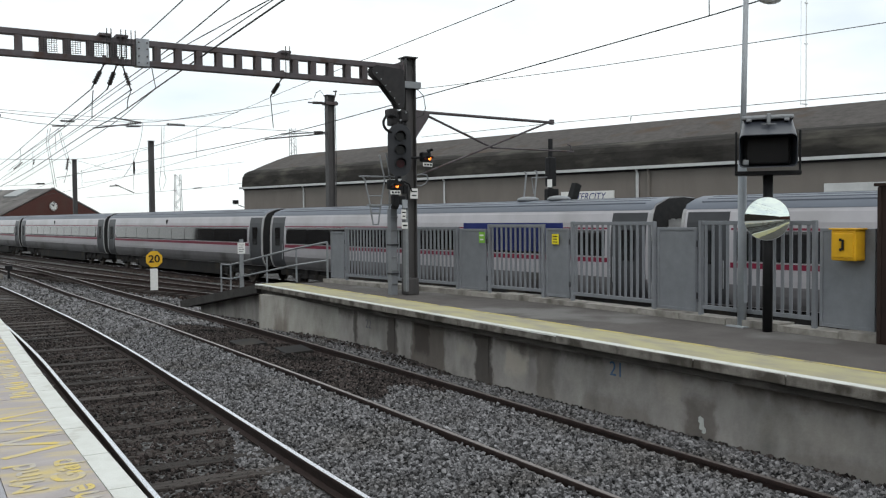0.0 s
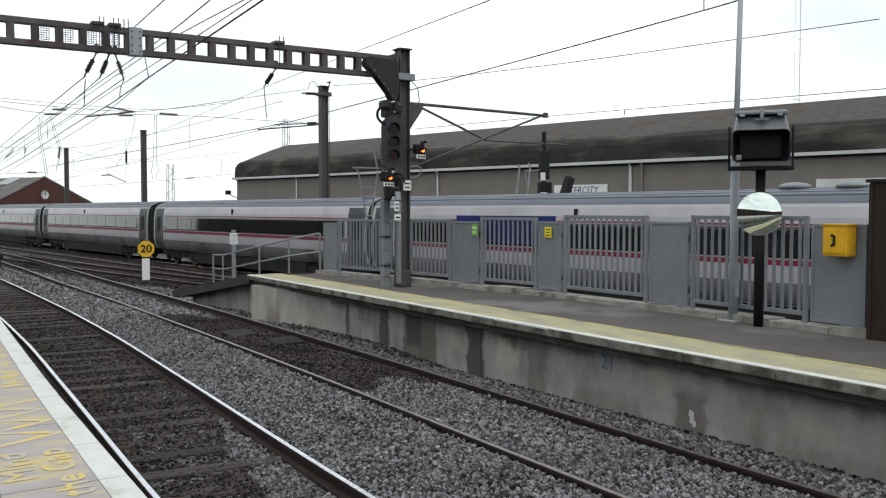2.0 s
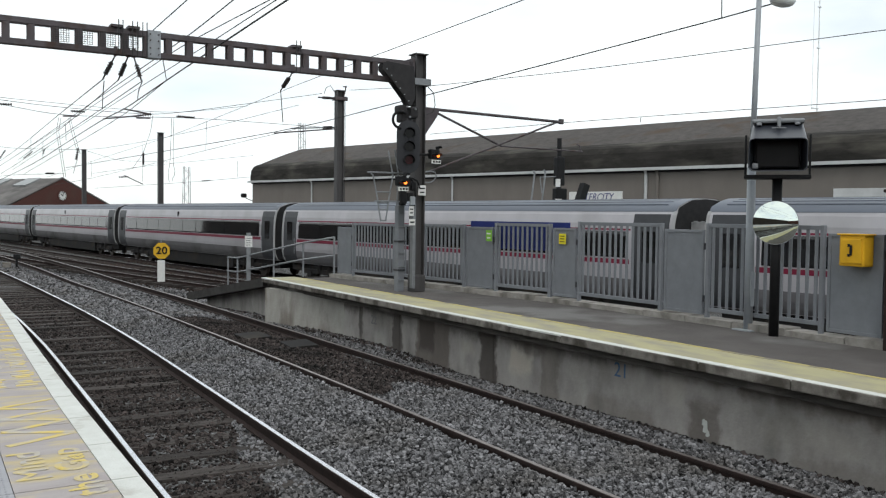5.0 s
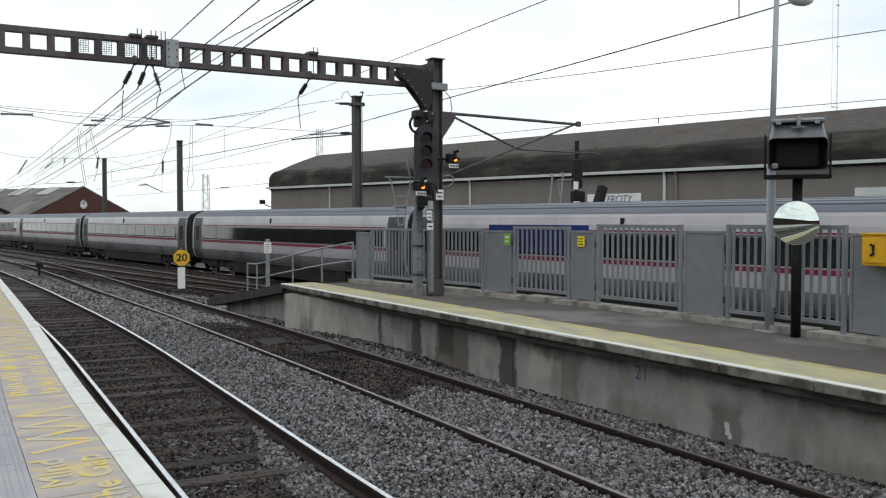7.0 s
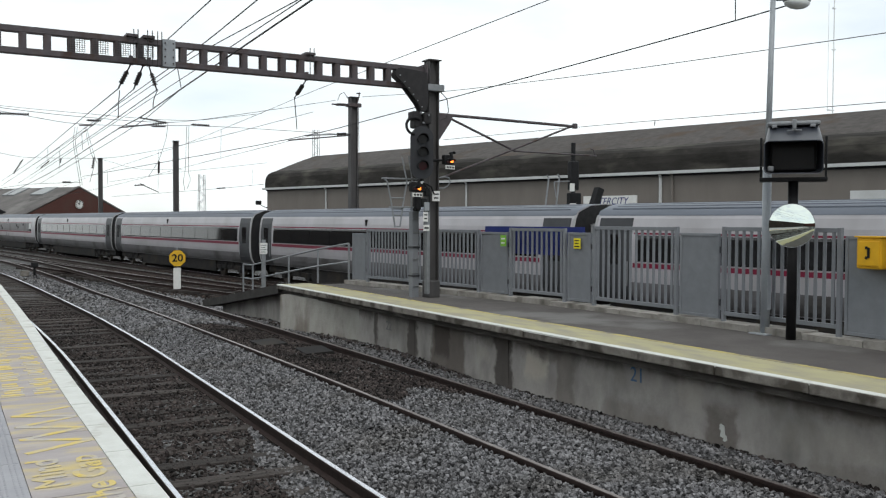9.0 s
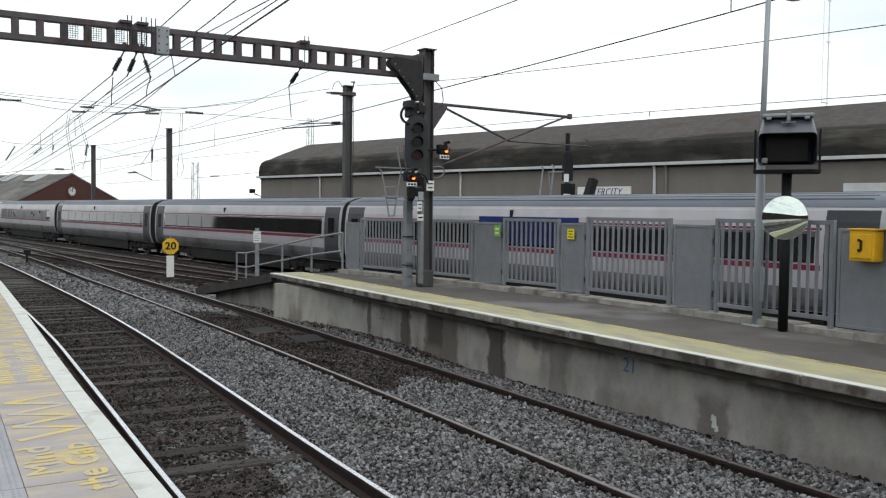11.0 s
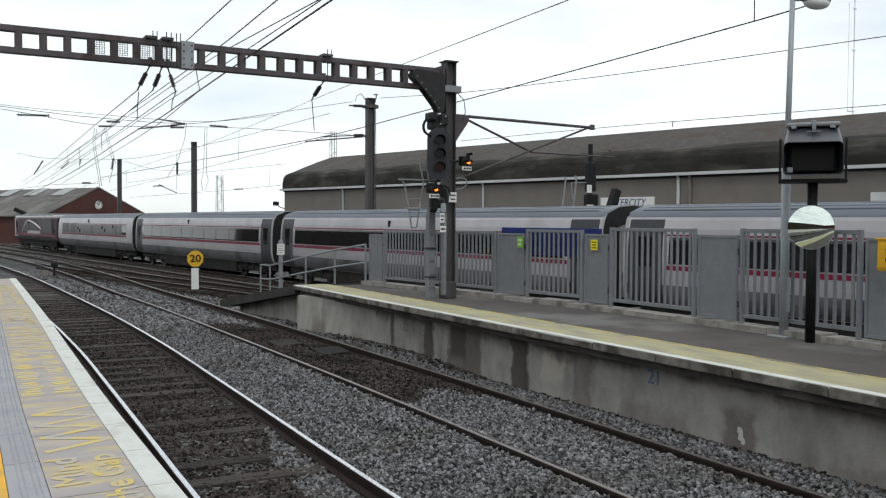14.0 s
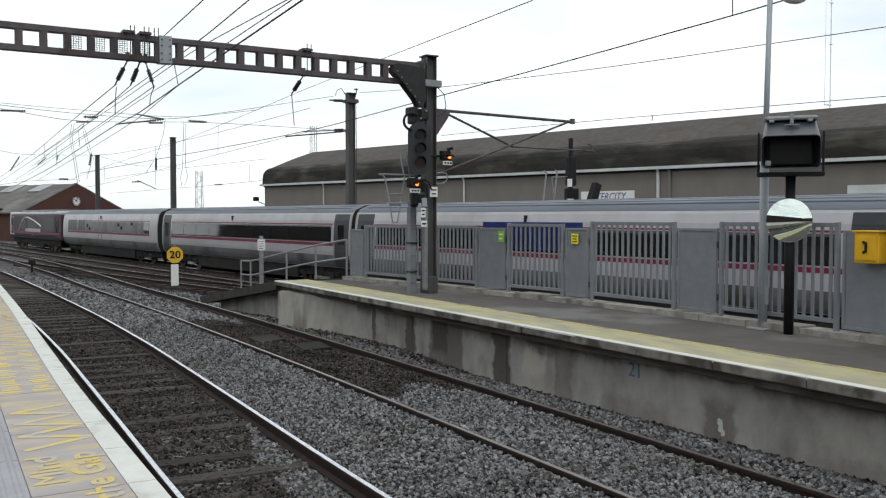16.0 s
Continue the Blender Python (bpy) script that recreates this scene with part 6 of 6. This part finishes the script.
        for y in (0.5, 1.3):
            for side in (-1, 1):
                bm = bmesh.new(); side_skin(bm, 0.9, 3.0, y, y + 0.1, 0.016, (side,)); part("door_edge", bm, LOWGREY, t)
    for s in (-1, 1):                                             # end doors
        for side in (-1, 1) if kind != "van" else ():
            y = s * (h - 0.75)
            bm = bmesh.new(); side_skin(bm, 0.9, 3.22, y - 0.62, y + 0.62, 0.01, (side,)); d = part("door", bm, DOORGREY, t, "dark grey end door")
            bm = bmesh.new(); box(bm, (side * (HALF + 0.012) - 0.004, y - 0.25, 1.9), (side * (HALF + 0.012) + 0.004, y + 0.25, 2.75), bevel=0.003); part("door_window", bm, COACHGLASS, d)
            bm = bmesh.new(); tube(bm, (side * (HALF + 0.03), y - s * 0.52, 1.3), (side * (HALF + 0.03), y - s * 0.52, 2.0), 0.018, 6); part("grab_rail", bm, GALV, d)
            bm = bmesh.new(); side_skin(bm, 0.88, 3.3, s * h - 0.05, s * h + 0.05, 0.012, (side,)); part("end_post", bm, GANGWAY, t, "pale corner post")
        bm = bmesh.new()
        sec = [(HALF - 0.24, 0.87), (HALF - 0.1, 1.1), (HALF - 0.04, 1.6), (HALF - 0.04, 2.5), (HALF - 0.15, 3.15), (HALF - 0.3, 3.4), (0.6, 3.6), (0, 3.64)]
        full = sec + [(-x, z) for x, z in sec[::-1] if x > 0]
        extrude(bm, full, [((0, s * (h - 0.02), 0), (1, 0, 0), (0, 0, 1)), ((0, s * (h + 0.02), 0), (1, 0, 0), (0, 0, 1))]); part("end_wall", bm, RUBBER, t, "black end wall")
        bm = bmesh.new()
        for k in range(4):
            box(bm, (-0.62, s * (h + 0.02 + 0.11 * k), 0.9), (0.62, s * (h + 0.1 + 0.11 * k), 3.0 + (0.03 if k % 2 else 0)), bevel=0.02)
        part("gangway", bm, GANGWAY, t, "folded gangway bellows")
        for x in (-0.95, 0.95):
            bm = bmesh.new(); tube(bm, (x, s * h, 0.95), (x, s * (h + 0.3), 0.95), 0.09, 10); part("buffer", bm, RUBBER, t)
            bm = bmesh.new(); tube(bm, (x * 0.8, s * (h + 0.02), 0.7), (x * 0.7, s * (h + 0.25), 1.7), 0.03, 6); part("jumper_cable", bm, RUBBER, t)
        bogie(t, s * 8.0)
    if kind == "pods":
        for y in (-7.05, -5.6):
            bm = bmesh.new(); bmesh.ops.create_uvsphere(bm, u_segments=20, v_segments=10, radius=1, matrix=Matrix.Translation((-0.3, y + 0.2, 3.69)) @ Matrix.Diagonal((0.34, 0.4, 0.11, 1))); part("roof_pod", bm, GALV, t, smooth=True)
    bm = bmesh.new(); box(bm, (-HALF + 0.02, 0.8, 2.9), (-HALF + 0.14, 0.89, 3.16), bevel=0.004); part("side_lamp", bm, BLACK, t)
    return t


def locomotive():
    t = thing("locomotive", "purple and silver diesel locomotive behind the coaches", "locomotive")
    L, W = 20.8, 1.32
    bm = bmesh.new(); box(bm, (-W, 0.9, 1.25), (W, L - 0.9, 3.35), bevel=0.16); part("body", bm, MAUVE, t, "mauve and silver body side")
    bm = bmesh.new(); box(bm, (-W + 0.08, 0.9, 3.3), (W - 0.08, L - 0.9, 3.52), bevel=0.07); part("roof", bm, WHITEROOF, t)
    for s in (-1, 1):
        bm = bmesh.new(); box(bm, (s * W - 0.012, 2.35, 1.75), (s * W + 0.012, 8.6, 3.2)); part("side_panel", bm, LIVERY, t, "dark purple side panel")
        bm = bmesh.new(); box(bm, (s * W - 0.012, 8.9, 1.75), (s * W + 0.012, 12.6, 2.9)); part("side_panel", bm, DOORGREY, t, "dark grey side panel")
        bm = bmesh.new(); box(bm, (s * W - 0.02, 7.5, 1.68), (s * W + 0.02, 13.6, 1.98)); part("lower_flash", bm, SILVER, t, "silver lower flash")
    for s in (-1, 1):
        for y0, y1 in ((2.4, 6.4), (13.2, 15.4)):
            bm = bmesh.new(); box(bm, (s * W - 0.02, y0, 1.9), (s * W + 0.02, y1, 3.0)); part("louvre", bm, DOORGREY, t)
    bm = bmesh.new()
    for s in (-1, 1):
        pts = [(s * (W + 0.02), L - 4.6 - 0.75 * k, 1.75 + 1.3 * math.sin(math.pi * min(1, k / 4) * 0.5) - 0.03 * max(0, k - 4) ** 1.6) for k in range(13)]
        polytube(bm, pts, 0.06, 6)
    part("swoosh", bm, SIGNWHITE, t, "pale curved line")
    bm = bmesh.new(); box(bm, (-W - 0.03, 0.7, 1.5), (W + 0.03, L - 0.7, 1.66)); part("red_band", bm, STRIPE, t)
    bm = bmesh.new(); box(bm, (-W - 0.04, 0.6, 1.02), (W + 0.04, L - 0.6, 1.3), bevel=0.03); part("solebar", bm, SKIRT, t)
    bm = bmesh.new(); box(bm, (-1.12, 1.2, 0.55), (1.12, L - 1.2, 1.03), bevel=0.03); part("underframe", bm, SKIRT, t)
    bm = bmesh.new(); box(bm, (-1.1, 7.2, 0.3), (1.1, 12.5, 1.05), bevel=0.08); part("fuel_tank", bm, SKIRT, t)
    for y0, y1 in ((0.25, 2.3), (L - 2.3, L - 0.25)):
        bm = bmesh.new(); box(bm, (-W, y0, 1.05), (W, y1, 3.3), bevel=0.12); part("cab", bm, SILVER if y0 > 5 else MAUVE, t)
        bm = bmesh.new(); box(bm, (-W + 0.05, y0 - 0.05, 3.24), (W - 0.05, y1, 3.56), bevel=0.12); part("cab_roof", bm, WHITEROOF, t)
    for s in (-1, 1):
        bm = bmesh.new(); box(bm, (s * (W + 0.012) - 0.006, L - 1.9, 2.2), (s * (W + 0.012) + 0.006, L - 1.0, 2.95), bevel=0.003); part("cab_window", bm, COACHGLASS, t)
        bm = bmesh.new(); box(bm, (s * (W + 0.012) - 0.006, 1.0, 2.2), (s * (W + 0.012) + 0.006, 1.9, 2.95), bevel=0.003); part("cab_window", bm, COACHGLASS, t)
    bm = bmesh.new(); box(bm, (-1.05, L - 0.27, 2.25), (1.05, L - 0.22, 3.1), bevel=0.02); part("windscreen", bm, COACHGLASS, t)
    for k in range(4):
        bm = bmesh.new(); box(bm, (-0.95, 3 + 3.6 * k, 3.5), (0.95, 5.8 + 3.6 * k, 3.72), bevel=0.06); part("roof_grille", bm, GALV, t)
    for y in (3.9, L - 3.9):
        bogie(t, y)
        for s in (-1, 1):
            bm = bmesh.new(); tube(bm, (s * 0.78, y, 0.5), (s * 0.92, y, 0.5), 0.5, 24); part("wheel", bm, WHEEL, t)
    bm = bmesh.new(); disc(bm, (-W - 0.01, L / 2, 1.4), (-1, 0, 0), 0.07, 0.02, 12); part("marker_lamp", bm, SIGNWHITE, t)
    return t


LABELS = {"plain": "silver railway coach with black window band and red stripes", "pods": "silver coach with two roof pods and red stripes", "van": "silver generator van with grey louvres and red stripe"}
TRAIN = []
kinds = ["plain", "pods", "plain", "plain", "plain", "plain", "van"]
made = {}
for k, kd in enumerate(kinds):
    s0 = 17.0 - PITCH + PITCH * k + PITCH / 2                      # middle of the coach at the start
    if kd not in made:
        made[kd] = ob = coach(kd, LABELS[kd])
    else:
        ob = copy_thing(made[kd], pose(0, 0, 0))
    TRAIN.append((ob, s0))
TRAIN.append((locomotive(), 17.0 + PITCH * 6 + 0.3))

SPEED = 4.85


def motions():
    """The train rolls by at a steady pace towards the near end of the place."""
    for ob, s0 in TRAIN:
        rows = []
        back, ahead = (0.0, 20.8) if ob.name.startswith("locomotive") else (-8.0, 8.0)
        for t in range(17):
            s = s0 - SPEED * t
            x, y = on_train_line(s)
            (xa, ya), (xb, yb) = on_train_line(s + back), on_train_line(s + ahead)
            rows.append((t, pose(x, y, RAIL_T, 0, 0, math.degrees(math.atan2(xa - xb, yb - ya)))))
        walk(ob, rows)


motions()
